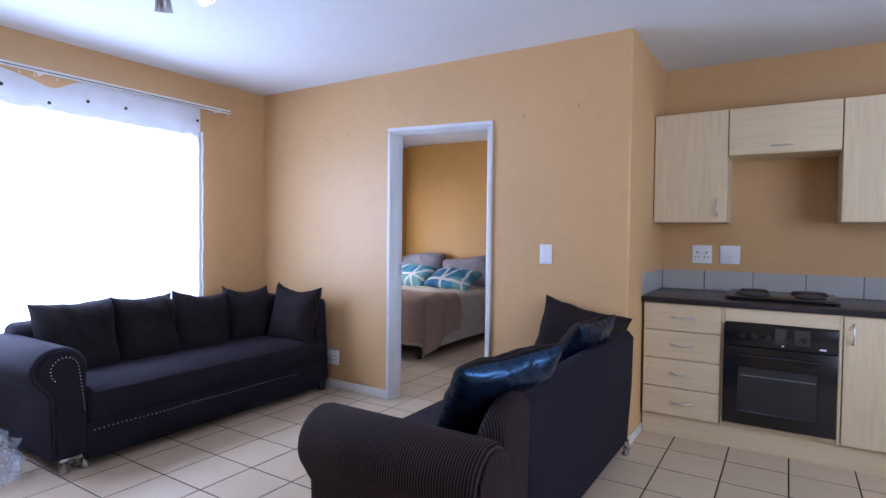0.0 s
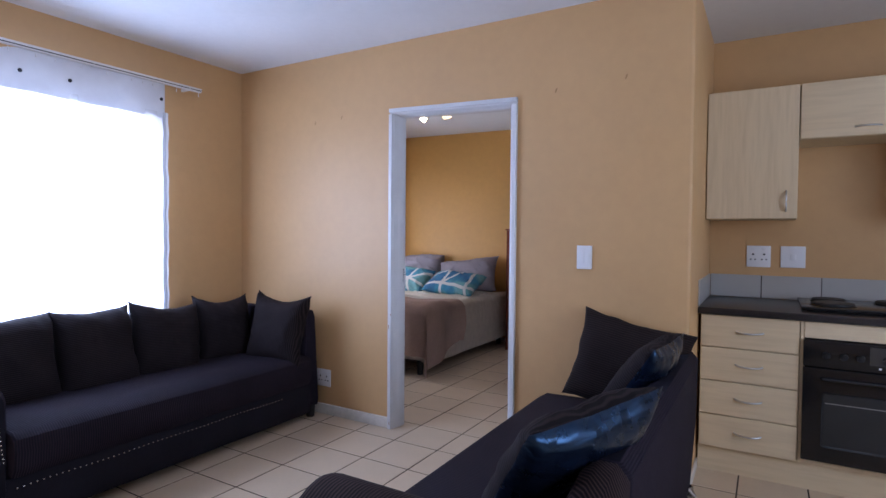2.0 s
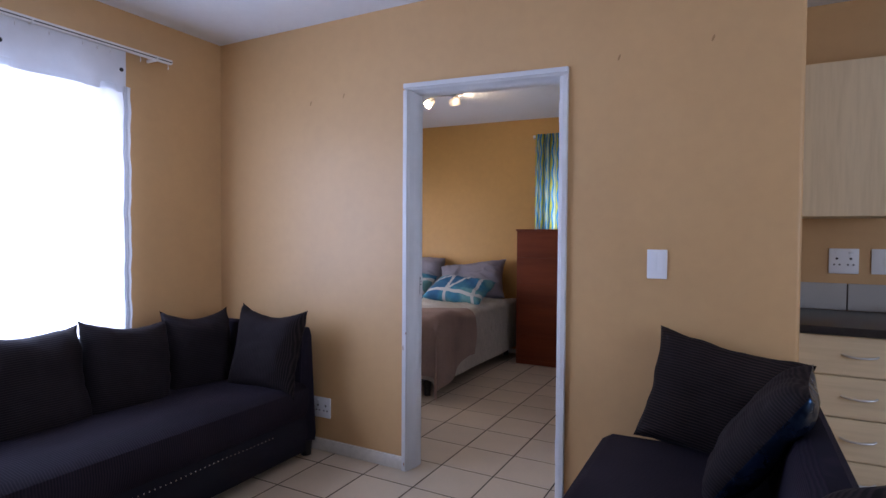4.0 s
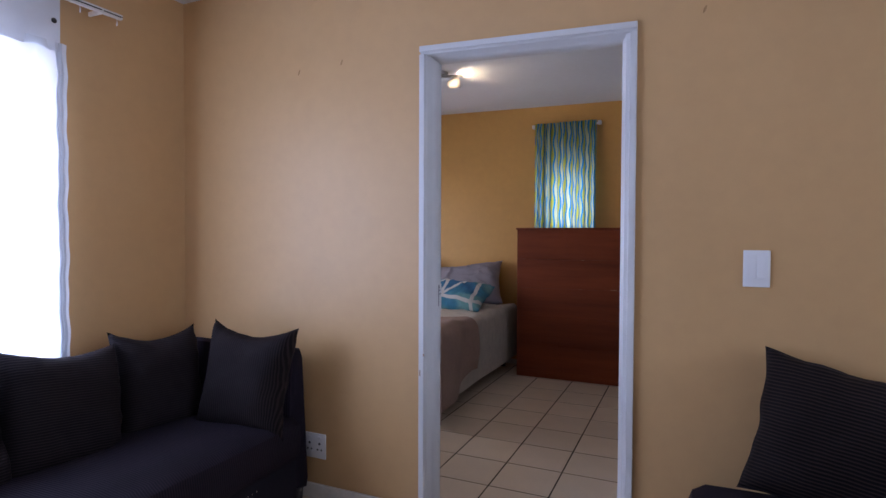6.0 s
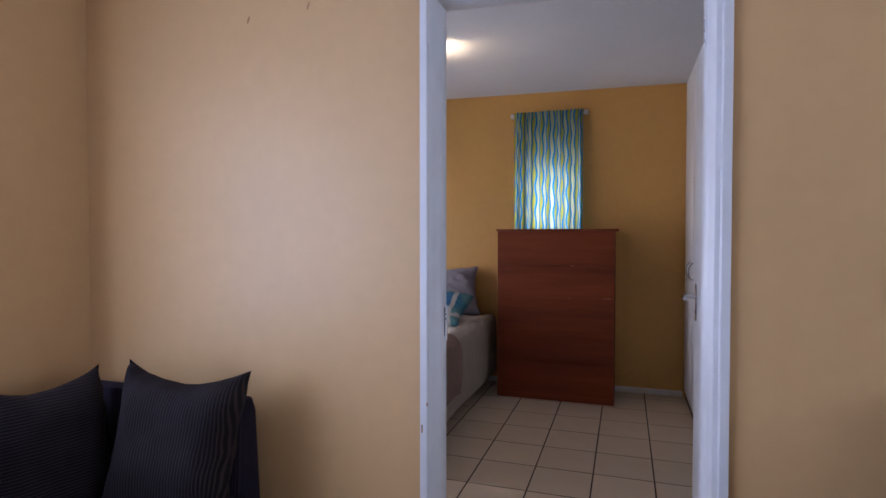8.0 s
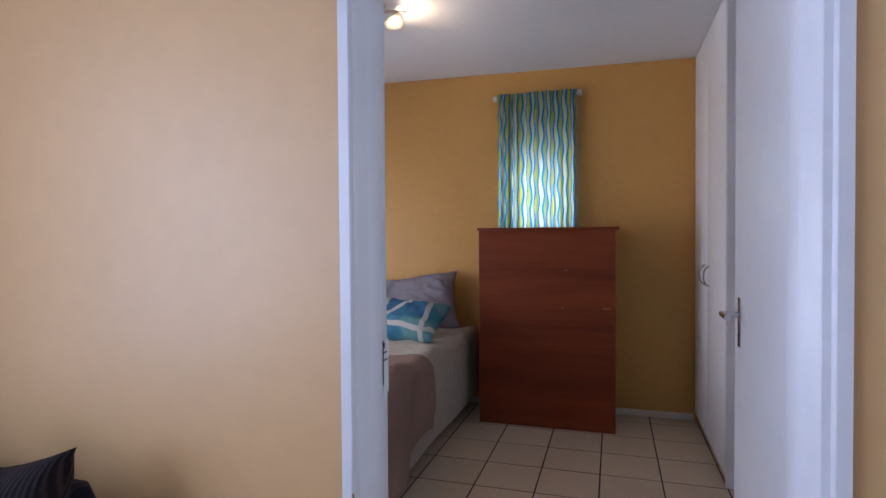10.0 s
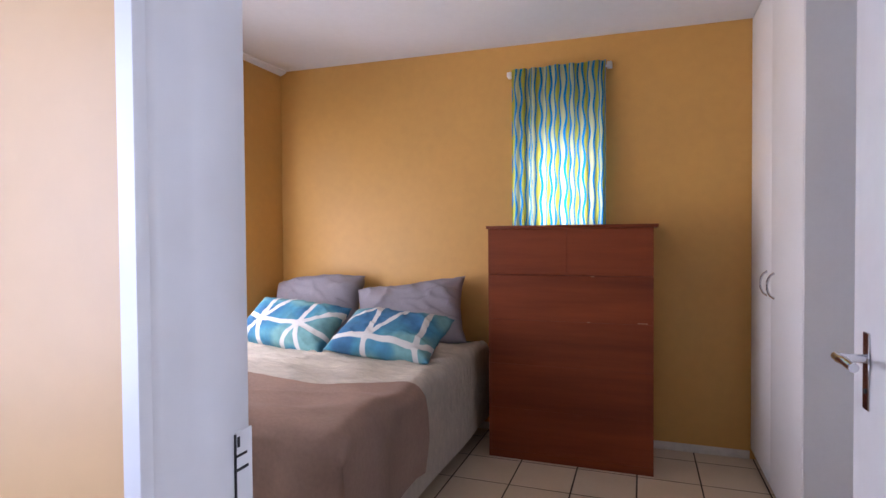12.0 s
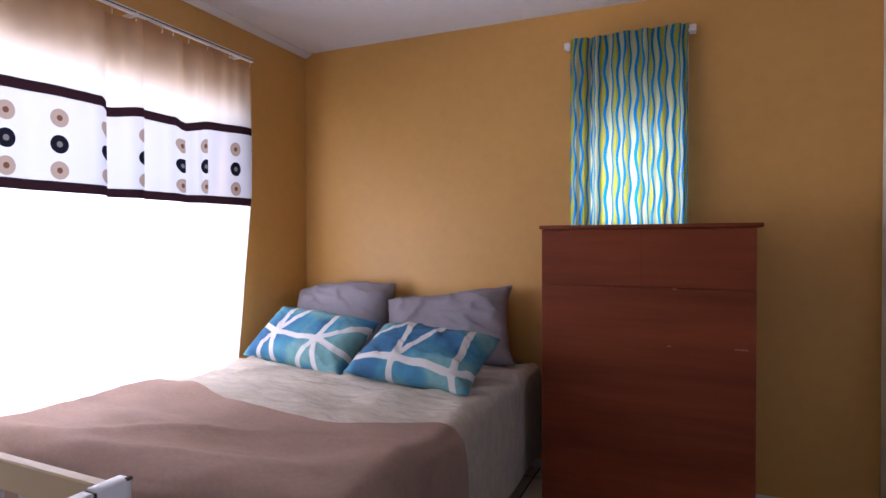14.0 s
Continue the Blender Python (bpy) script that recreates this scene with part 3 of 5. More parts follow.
# windows: steel frames with panes, in the depth of the walls
def window_x(name, x, win, label, parts_n):
    y0, y1, z0, z1 = win
    w = thing(name, (x - 0.16, (y0 + y1) / 2, z0), label, "window", kind="structure")
    f = 0.035
    for b in ((y0, y1, z0, z0 + f), (y0, y1, z1 - f, z1), (y0, y0 + f, z0 + f, z1 - f), (y1 - f, y1, z0 + f, z1 - f)):
        bm = B()
        box(bm, x - 0.19, x - 0.15, *b, 0.003)
        part("window_frame", bm, GLOSS, w)
    n = parts_n
    for k in range(1, n):
        ym = y0 + (y1 - y0) * k / n
        bm = B()
        box(bm, x - 0.188, x - 0.152, ym - 0.015, ym + 0.015, z0 + f, z1 - f, 0.003)
        part("mullion", bm, GLOSS, w)
    for k in range(n):
        ya, yb = y0 + (y1 - y0) * k / n, y0 + (y1 - y0) * (k + 1) / n
        bm = B()
        box(bm, x - 0.172, x - 0.168, ya + 0.016, yb - 0.016, z0 + f, z1 - f)
        p = part("pane", bm, GLASS, w)
        p.visible_shadow = False
    bm = B()
    box(bm, x - 0.15, x + 0.02, y0, y1, z0 - 0.025, z0 - 0.0005, 0.004)
    part("window_sill", bm, GLOSS, w)


window_x("window_1", XW, LIV_WIN, "wide white steel-framed window behind a sheer curtain", 3)
window_x("window_2", XB, BED_WIN, "white steel-framed bedroom window behind a curtain", 3)


def window_y(name, win, y, label):
    x0, x1, z0, z1 = win
    w = thing(name, ((x0 + x1) / 2, y, z0), label, "window", kind="structure")
    f = 0.03
    for b in ((x0, x1, z0, z0 + f), (x0, x1, z1 - f, z1)):
        bm = B()
        box(bm, b[0], b[1], y - 0.02, y + 0.02, b[2], b[3], 0.003)
        part("window_frame", bm, GLOSS, w)
    for a, b in ((x0, x0 + f), (x1 - f, x1)):
        bm = B()
        box(bm, a, b, y - 0.02, y + 0.02, z0 + f, z1 - f, 0.003)
        part("window_frame", bm, GLOSS, w)
    bm = B()
    box(bm, x0 + f, x1 - f, y - 0.002, y + 0.002, z0 + f, z1 - f)
    part("pane", bm, GLASS, w).visible_shadow = False


window_y("window_3", FAR_WIN, YF + 0.16, "small narrow white steel-framed window")
window_x("window_4", XE + 0.34, EAST_WIN, "wide white steel-framed window", 3)

# ---- cloth and cushion shapes ----


def cushion_bm(w, h, t, seed=0, ears=0.10, n=22, wrinkle=0.006, sag=0.0, crease=0.0):
    """A stuffed cushion in the local x-y plane, y up, t thick in z, with pointed corners and drawn-in sides."""
    bm = B()
    off = Vector((seed * 7.3, seed * 3.1, seed * 1.7))
    grid = {}
    for side in (1, -1):
        for i in range(n + 1):
            for j in range(n + 1):
                u, v = 2 * i / n - 1, 2 * j / n - 1
                rim = i in (0, n) or j in (0, n)
                if rim and side == -1:
                    grid[side, i, j] = grid[1, i, j]
                    continue
                x = u * w / 2 * (1 - ears * (1 - v * v))
                y = v * h / 2 * (1 - ears * (1 - u * u)) - sag * (1 - u * u) * (v > 0) * v
                puff = ((1 - u ** 4) * (1 - v ** 4)) ** 0.55 if not rim else 0.0
                wr = noise.noise(Vector((x * 9, y * 9, side * 2.0)) + off) * wrinkle + noise.noise(Vector((x * 24, y * 24, side)) + off) * wrinkle * 0.5
                if crease and not rim:
                    fold = noise.noise(Vector((x * 4 - y * 5, y * 13 + x * 8, side * 3.0)) + off)
                    wr += crease * max(0.0, 1 - 5 * abs(fold)) ** 1.5 * (1 - max(abs(u), abs(v)) ** 8) * (0.4 + 0.6 * abs(u))
                z = side * t / 2 * puff + wr * (0.25 if rim else 1.0) * side
                grid[side, i, j] = bm.verts.new((x + wr * 0.6, y + wr * 0.6, z))
    for side in (1, -1):
        for i in range(n):
            for j in range(n):
                q = [grid[side, i, j], grid[side, i + 1, j], grid[side, i + 1, j + 1], grid[side, i, j + 1]]
                bm.faces.new(q if side == 1 else q[::-1])
    return bm


def cushion(name, w, h, t, material, m, label, category="cushion", group="", seed=0, back=None, **kw):
    ob = solid(name, cushion_bm(w, h, t, seed, **kw), material, label, category, group, sharp=80)
    if back:
        ob.data.materials.append(back)
        for p in ob.data.polygons:
            if p.center.z < -0.002:
                p.material_index = 1
    ob.matrix_basis = m
    return ob


def lean(x, y, z, face, tilt, roll=0.0):
    """A cushion standing at (x, y, z), its front turned to the heading face (degrees from +x), leaning back by tilt."""
    return pose(x, y, z, 0, 0, face + 90) @ pose(0, 0, 0, 90 - tilt, 0, 0) @ pose(0, 0, 0, 0, 0, roll)


def curtain_bm(y0, y1, z0, z1, x, folds, depth, seed, n=150, m=26, droop=None, hem=0.0, axis="y", jog=0.0):
    """Hanging cloth along one axis with soft folds, gathered a little less towards the hem. Its UVs are its flat metres."""
    bm = B()
    uv = bm.loops.layers.uv.new("flat")
    rnd = random.Random(seed)
    ph = [rnd.uniform(0, 6.28) for _ in range(4)]
    rows, us = [], []
    run, prev = 0.0, None
    for i in range(n + 1):
        a = i / n
        y = y0 + (y1 - y0) * a
        base = math.sin(folds * 6.283 * a + ph[0] + 1.3 * math.sin(2.7 * a * 6.283 + ph[1])) + 0.45 * math.sin(folds * 2.3 * 6.283 * a + ph[2])
        d0 = depth * base
        if prev is not None:
            run += math.hypot(y - prev[0], (d0 - prev[1]))
        prev = (y, d0)
        us.append(run)
        dip = jog * noise.noise(Vector((y * 3.1, seed * 1.3, 0.5)))
        col = []
        for j in range(m + 1):
            b = j / m
            top = z1 - (droop(y) if droop else 0.0)
            z = top + (z0 - top) * b
            grow = 0.55 + 0.75 * b
            dx = d0 * grow + 0.4 * depth * noise.noise(Vector((y * 3.0, z * 1.6, seed)))
            yy = y + hem * b * (a - 0.5)
            col.append((bm.verts.new((x + dx, yy, z + dip) if axis == "y" else (yy, x + dx, z + dip)), z))
        rows.append(col)
    for i in range(n):
        for j in range(m):
            f = bm.faces.new((rows[i][j][0], rows[i + 1][j][0], rows[i + 1][j + 1][0], rows[i][j + 1][0]))
            for loop, (ii, jj) in zip(f.loops, ((i, j), (i + 1, j), (i + 1, j + 1), (i, j + 1))):
                z = rows[ii][jj][1]
                loop[uv].uv = (us[ii] - run, (z - 0.5) / 1.8 if axis == "y" else z)
    return bm


# ---- living room: curtain and track ----


def living_curtain():
    c = thing("curtain", (-3.95, 1.2, 0.05), "white sheer curtain with a pale buttoned heading", "curtain")

    def scallop(y):
        k = (y - 2.66) / 0.31
        return 0.006 * abs(math.sin(math.pi * k)) - 0.010 + 0.078 * math.exp(-((y - 1.64) / 0.115) ** 2) + 0.030 * math.exp(-((y - 1.45) / 0.12) ** 2)

    part("drop", curtain_bm(-0.30, 2.665, 0.10, 2.06, -3.947, 9, 0.016, 3, 160, 22), SHEER, c, "thin white sheer cloth", 80)
    part("heading", curtain_bm(-0.30, 2.66, 2.022, 2.243, -3.937, 5, 0.008, 5, 160, 6, droop=scallop), VALANCE, c, "pale grey heading with dark buttons", 80)
    head = c.children[-1]
    edging = part("edging", curtain_bm(2.640, 2.688, 0.10, 2.06, -3.940, 1.6, 0.006, 8, 14, 60, jog=0.0), VALANCE, c, "denser wavy side hem", 80)
    for v in edging.data.vertices:
        v.co.y += 0.0025 * math.sin(41 * v.co.z) + 0.0025 * math.sin(17 * v.co.z + 1)
    for y, z in ((2.624, 2.138), (2.078, 2.126), (1.835, 2.122), (1.611, 2.068), (1.365, 2.129), (1.10, 2.14), (0.80, 2.14)):
        bm = B()
        bmesh.ops.create_uvsphere(bm, u_segments=12, v_segments=8, radius=0.011, matrix=Matrix.Translation((-3.918, y, z)) @ Matrix.Diagonal((0.6, 1, 1, 1)))
        part("button", bm, BLACK, head)


living_curtain()


def track(name, x, y0, y1, z, label, seed):
    c = thing(name, (x, y1, z), label, "curtain rail")
    for k, (dx, dz) in enumerate(((0.0, 0.0), (0.035, -0.016))):
        bm = B()
        box(bm, x + dx - 0.009, x + dx + 0.009, y0, y1 - 0.03 * k, z + dz - 0.011, z + dz + 0.011, 0.002)
        r = part("rail", bm, RAIL, c)
        bm = B()
        box(bm, x + dx + 0.0088, x + dx + 0.0102, y0, y1 - 0.03 * k - 0.004, z + dz - 0.002, z + dz + 0.003)
        part("slot", bm, BROWN_GAP, r)
    y = y1 - 0.12
    while y > y0:
        bm = B()
        box(bm, x - 0.05, x + 0.046, y - 0.006, y + 0.006, z - 0.030, z - 0.010, 0.003)
        part("bracket", bm, RAIL, c)
        y -= 0.62
    rnd = random.Random(seed)
    y = y1 - 0.05
    while y > y1 - 1.6:
        bm = B()
        tube(bm, [(x + 0.035, y, z - 0.025), (x + 0.038, y, z - 0.045), (x + 0.030, y + 0.004, z - 0.056)], 0.0025, 6)
        part("hook", bm, PLASTIC, c)
        y -= rnd.uniform(0.06, 0.17)


track("curtain_rail", -3.955, -0.35, 2.945, 2.268, "double white curtain rail with brackets", 2)

# ---- living room: sofa under the window ----


def roll_profile(y0, y1, ztop, zbot, bulge, r, n=16):
    """Outline of a rolled arm seen from the front: (y, z) pairs, with the roll hanging over the outer side."""
    pts = [(y1, zbot), (y1, ztop - r)]
    cy, cz = (y1 + y0 - bulge) / 2, ztop - r
    ry = (y1 - (y0 - bulge)) / 2
    pts += [(cy + ry * math.cos(a), cz + r * math.sin(a)) for a in (math.pi * k / n for k in range(1, n))]
    pts += [(y0 - bulge, ztop - r), (y0 - bulge * 0.8, ztop - 1.5 * r), (y0 - bulge * 0.2, ztop - 1.95 * r), (y0 + 0.01, ztop - 2.3 * r), (y0 + 0.02, zbot)]
    return pts


def studs(points, parent):
    for p in points:
        bm = B()
        bmesh.ops.create_uvsphere(bm, u_segments=8, v_segments=5, radius=0.0038, matrix=Matrix.Translation(p) @ Matrix.Diagonal((0.6, 1, 1, 1)))
        part("stud", bm, STUD, parent)


def window_sofa():
    s = thing("window_sofa", (-3.5, 2.3, 0.0), "long dark ribbed sofa with a rolled arm and nickel studs", "sofa")
    # base with a sloping studded front
    bm = B()
    extrude_profile(bm, [(-3.90, 0.045), (-3.165, 0.045), (-3.155, 0.06), (-3.160, 0.235), (-3.165, 0.25), (-3.90, 0.25)], "y", 1.46, 3.20, 0.01)
    base = part("base", bm, PLAIN_DARK, s, "dark plain cloth base with a row of studs")
    bm = B()
    prof = [(-3.90, 0.25), (-3.15, 0.25), (-3.125, 0.29), (-3.115, 0.36), (-3.125, 0.415), (-3.16, 0.44), (-3.30, 0.45), (-3.90, 0.44)]
    extrude_profile(bm, prof, "y", 1.475, 3.185, 0.012)
    part("seat", bm, SOFA, s, "dark ribbed seat")
    bm = B()
    prof = [(-3.93, 0.10), (-3.74, 0.44), (-3.76, 0.68), (-3.79, 0.715), (-3.86, 0.735), (-3.91, 0.715), (-3.94, 0.66)]
    extrude_profile(bm, prof, "y", 1.36, 3.27, 0.03)
    part("backrest", bm, SOFA, s)
    bm = B()
    extrude_profile(bm, roll_profile(1.285, 1.475, 0.675, 0.085, 0.075, 0.115), "x", -3.90, -3.17, 0.022)
    part("armrest", bm, ARM_CLOTH, s, "rolled arm with a studded front")
    bm = B()
    extrude_profile(bm, roll_profile(1.305, 1.462, 0.658, 0.095, 0.066, 0.105), "x", -3.172, -3.160, 0.005)
    face = part("arm_front", bm, PLAIN_DARK, s, "plain dark arm front edged with studs")
    pts = [(-3.157, 1.360 + 0.066 * math.cos(a), 0.556 + 0.066 * math.sin(a)) for a in (radians(225 - 15.5 * k) for k in range(15))]
    pts += [(-3.157, 1.4255 + 0.0022 * k, 0.566 - 0.0185 * k) for k in range(1, 14)]
    studs(pts, face)
    studs([(-3.160, 1.50 + 0.0245 * k, 0.203 + 0.002 * math.sin(k * 0.31)) for k in range(60)], base)
    # high far end, leaning outwards a little towards the floor
    bm = B()
    prof = [(3.165, 0.44), (3.175, 0.10), (3.29, 0.075), (3.30, 0.12), (3.262, 0.70), (3.245, 0.742), (3.210, 0.752), (3.185, 0.74)]
    extrude_profile(bm, prof, "x", -3.92, -3.166, 0.02)
    part("end_panel", bm, ARM_CLOTH, s, "high straight end of the sofa")
    # one wide chromed foot under the arm front: plate, scrolls and a ball
    bm = B()
    box(bm, -3.255, -3.180, 1.345, 1.490, 0.062, 0.086, 0.006, 2)
    for k in range(4):
        y = 1.362 + 0.037 * k
        tube(bm, [(-3.184 + 0.016 * math.sin(a) - 0.02, y + 0.016 * math.cos(a), 0.040 + 0.020 * math.sin(a)) for a in (2 * math.pi * q / 12 for q in range(13))], 0.0075, 8)
    rod(bm, (-3.205, 1.365, 0.0), (-3.205, 1.365, 0.06), 0.026, 14, 0.020)
    rod(bm, (-3.205, 1.470, 0.0), (-3.205, 1.470, 0.06), 0.026, 14, 0.020)
    part("foot", bm, surface("tarnished chrome", (0.34, 0.33, 0.33), 0.25, 1.0, big=0.5, big_scale=25), s, "ornate chromed foot under the arm")
    for x in (-3.21, -3.85):
        bm = B()
        rod(bm, (x, 3.255, 0.0), (x, 3.255, 0.10), 0.028, 12, 0.036)
        part("foot", bm, BLACK, s, "dark block foot")
    bm = B()
    rod(bm, (-3.85, 1.38, 0.0), (-3.85, 1.38, 0.10), 0.028, 12, 0.036)
    part("foot", bm, BLACK, s)


window_sofa()

G = "scatter cushions on the window sofa"
L = "dark corded square scatter cushion leaning on the sofa back"


def by_tips(a, b, h, face, tilt):
    """Pose and width of a leaning cushion from its two upper tips."""
    a, b = Vector(a), Vector(b)
    f = radians(face)
    up = Vector((-math.sin(radians(tilt)) * math.cos(f), -math.sin(radians(tilt)) * math.sin(f), math.cos(radians(tilt))))
    mid = (a + b) / 2 - up * h / 2
    across = Vector((-math.sin(f), math.cos(f), 0))
    slope = math.degrees(math.atan2((b - a).z, (b - a).dot(across)))
    return (b - a).length, lean(mid.x, mid.y, mid.z, face, tilt, slope)


for seed, a, b, h, face, tilt, ears, thick in (
        (1, (-3.775, 1.425, 0.848), (-3.775, 1.905, 0.846), 0.49, 0, 17, 0.055, 0.20),
        (2, (-3.765, 1.880, 0.846), (-3.765, 2.305, 0.842), 0.49, 0, 17, 0.065, 0.20),
        (3, (-3.760, 2.280, 0.866), (-3.760, 2.725, 0.810), 0.49, 0, 16, 0.080, 0.20),
        (4, (-3.800, 2.735, 0.852), (-3.720, 3.130, 0.838), 0.48, -8, 15, 0.125, 0.19),
        (5, (-3.565, 3.150, 0.870), (-3.125, 3.120, 0.854), 0.49, -80, 14, 0.125, 0.19)):
    wd, m = by_tips(a, b, h, face, tilt)
    cushion("sofa_cushion", wd, h, thick, CORD_X if seed == 5 else CORD, m, "dark corded scatter cushion leaning in the sofa corner" if seed == 5 else L, group=G, seed=seed, ears=ears, wrinkle=0.011, n=28, sag=0.012 if seed < 3 else 0.028)


def film():
    """Thin clear plastic film: mostly see-through, with a milky veil and a gloss."""
    m = bpy.data.materials.new("clear plastic film")
    m.use_nodes = True
    nt = m.node_tree
    b = nt.nodes["Principled BSDF"]
    vec = coords(nt)
    b.inputs["Base Color"].default_value, b.inputs["Roughness"].default_value = (0.62, 0.66, 0.74, 1), 0.18
    r = nt.nodes.new("ShaderNodeMapRange")
    r.inputs["To Min"].default_value, r.inputs["To Max"].default_value = 0.05, 0.75
    r.inputs["From Min"].default_value, r.inputs["From Max"].default_value = 0.35, 0.68
    nt.links.new(noise_tex(nt, vec, 7, 3), r.inputs["Value"])
    nt.links.new(r.outputs["Result"], b.inputs["Alpha"])
    relief(nt, b, noise_tex(nt, vec, 13, 2), 0.6, 0.014)
    return m


def plastic_bag():
    bm = B()
    bmesh.ops.create_icosphere(bm, subdivisions=4, radius=1.0)
    for v in bm.verts:
        p = v.co.copy()
        k = 0.82 + 0.28 * noise.noise(p * 1.5) + 0.34 * max(0.0, 1 - 3.0 * abs(noise.noise(p * 2.1 + Vector((3, 1, 7))))) ** 2 + 0.04 * noise.noise(p * 4.6)
        v.co = Vector((p.x * 0.18 * k, p.y * 0.115 * k, max(-0.118, p.z * 0.15 * k)))
    bmesh.ops.translate(bm, verts=bm.verts, vec=(-3.41, 1.115, 0.12))
    solid("plastic_bag", bm, film(), "crumpled clear plastic wrapping on the floor", "bag", place=(-3.41, 1.115, 0), sharp=30)


plastic_bag()

# ---- living room: sofa with its back to the kitchen ----


def chaise_sofa():
    s = thing("chaise_sofa", (-1.15, 2.4, 0.0), "dark ribbed sofa with one rolled arm, its back towards the kitchen", "sofa")
    bm = B()
    box(bm, -1.47, -0.80, 1.52, 3.24, 0.075, 0.26, 0.02, 2)
    part("base", bm, PLAIN_DARK, s)
    bm = B()
    prof = [(-1.50, 0.24), (-1.53, 0.30), (-1.535, 0.37), (-1.52, 0.415), (-1.48, 0.44), (-0.92, 0.45), (-0.92, 0.24)]
    extrude_profile(bm, prof, "y", 1.60, 3.245, 0.03)
    part("seat", bm, SOFA, s, "dark ribbed seat")
    bm = B()
    prof = [(-0.93, 0.40), (-0.895, 0.66), (-0.875, 0.705), (-0.84, 0.725), (-0.795, 0.725), (-0.765, 0.69), (-0.770, 0.40), (-0.79, 0.075), (-0.93, 0.075)]
    extrude_profile(bm, prof, "y", 1.80, 3.335, 0.025)
    part("backrest", bm, BACK_CLOTH, s, "plain brown-black outer back")
    # corded near end of the back, rounded down towards the arm
    bm = B()
    rings = []
    for k in range(13):
        a = k / 12
        y = 1.795 - 0.185 * a
        low = 0.145 * (1 - math.sqrt(max(0.0, 1 - a ** 2.4)))
        slim = 0.012 * a ** 3
        rings.append([bm.verts.new((p + (slim if p < -0.85 else -slim), y, q - low * max(0.0, (q - 0.40) / 0.325))) for p, q in prof])
    for ra, rb in zip(rings, rings[1:]):
        for k in range(len(prof)):
            bm.faces.new((ra[k], ra[(k + 1) % len(prof)], rb[(k + 1) % len(prof)], rb[k]))
    bm.faces.new(rings[0])
    bm.faces.new(rings[-1][::-1])
    bmesh.ops.recalc_face_normals(bm, faces=bm.faces)
    part("back_shoulder", bm, SHOULDER, s, "corded shoulder at the end of the back", 60)
    bm = B()
    n, r = 18, 0.132
    cy, cz = 1.540, 0.497
    prof = [(1.655, 0.075), (1.665, 0.42)] + [(cy + r * math.cos(a), cz + r * math.sin(a)) for a in (-0.35 + (math.pi + 1.0) * k / n for k in range(n + 1))] + [(1.475, 0.35), (1.485, 0.075)]
    extrude_profile(bm, prof, "x", -1.53, -0.772, 0.034)
    part("armrest", bm, SOFA_X, s, "fat rolled arm with ribs running round it")
    bm = B()
    extrude_profile(bm, [(y + 0.16 * (cy - y), z + 0.16 * (cz - z) if z > cz else z) for y, z in prof], "x", -0.774, -0.764, 0.004)
    part("arm_end", bm, SHOULDER, s, "corded facing on the end of the arm")
    for x, y in ((-0.792, 3.275), (-1.44, 3.19), (-0.835, 1.56), (-1.44, 1.52)):
        bm = B()
        tube(bm, [(x, y, 0.085), (x + 0.012, y, 0.045), (x, y, 0.0)], 0.024, 10)
        part("foot", bm, CHROME, s, "chromed scroll foot")


chaise_sofa()
GB = "cushions on the sofa beside the kitchen"
cushion("striped_cushion", 0.56, 0.46, 0.17, CORD_WIDE, lean(-1.075, 3.225, 0.635, -91, 15, -10), "large dark corded cushion propped against the tan wall", group=GB, seed=11, ears=0.10, wrinkle=0.012, n=28)
for seed, a, b, h, face, tilt, thick, label in (
        (12, (-0.805, 3.04, 0.857), (-0.84, 2.60, 0.848), 0.46, 174, 34, 0.15, "corded cushion with a shiny black leatherette back"),
        (14, (-0.745, 2.075, 0.872), (-0.918, 1.622, 0.818), 0.45, 157, 37, 0.16, "shiny black leatherette cushion with a corded front")):
    wd, m = by_tips(a, b, h, face, tilt)
    cushion("leather_cushion", wd, h, thick, CORD, m, label, group=GB, seed=seed, back=LEATHER, ears=0.06, wrinkle=0.008, n=30)

# ---- living room: sockets, switch, marks, ceiling lamp ----


def plate(name, x0, x1, z0, z1, y, label, category):
    t = thing(name, ((x0 + x1) / 2, y, z0), label, category)
    bm = B()
    box(bm, x0, x1, y - 0.009, y - 0.0005, z0, z1, 0.003, 2)
    part("plate", bm, PLASTIC, t)
    return t


def wall_switch():
    t = plate("light_switch", -1.370, -1.289, 1.095, 1.220, YD, "white plastic light switch on the tan wall", "light switch")
    for x0, x1 in ((-1.358, -1.330), (-1.3295, -1.301)):
        bm = B()
        box(bm, x0, x1, YD - 0.0112, YD - 0.008, 1.125, 1.205, 0.001, 2)
        part("rocker", bm, PLASTIC, t)


def socket(name, x0, x1, z0, z1, y, label):
    t = plate(name, x0, x1, z0, z1, y, label, "socket")
    w, h = x1 - x0, z1 - z0
    for k in (0.27, 0.73):
        cx = x0 + w * k
        for dx, dz, rr in ((0, 0.60, 0.006), (-0.09, 0.36, 0.0045), (0.09, 0.36, 0.0045)):
            bm = B()
            p = (cx + dx * w, z0 + dz * h)
            rod(bm, (p[0], y - 0.0085, p[1]), (p[0], y - 0.0105, p[1]), rr, 10)
            part("hole", bm, BLACK, t)
        bm = B()
        box(bm, cx - 0.010, cx + 0.010, y - 0.013, y - 0.0085, z0 + 0.80 * h, z0 + 0.90 * h, 0.0015)
        part("switch_rocker", bm, PLASTIC, t)
    return t


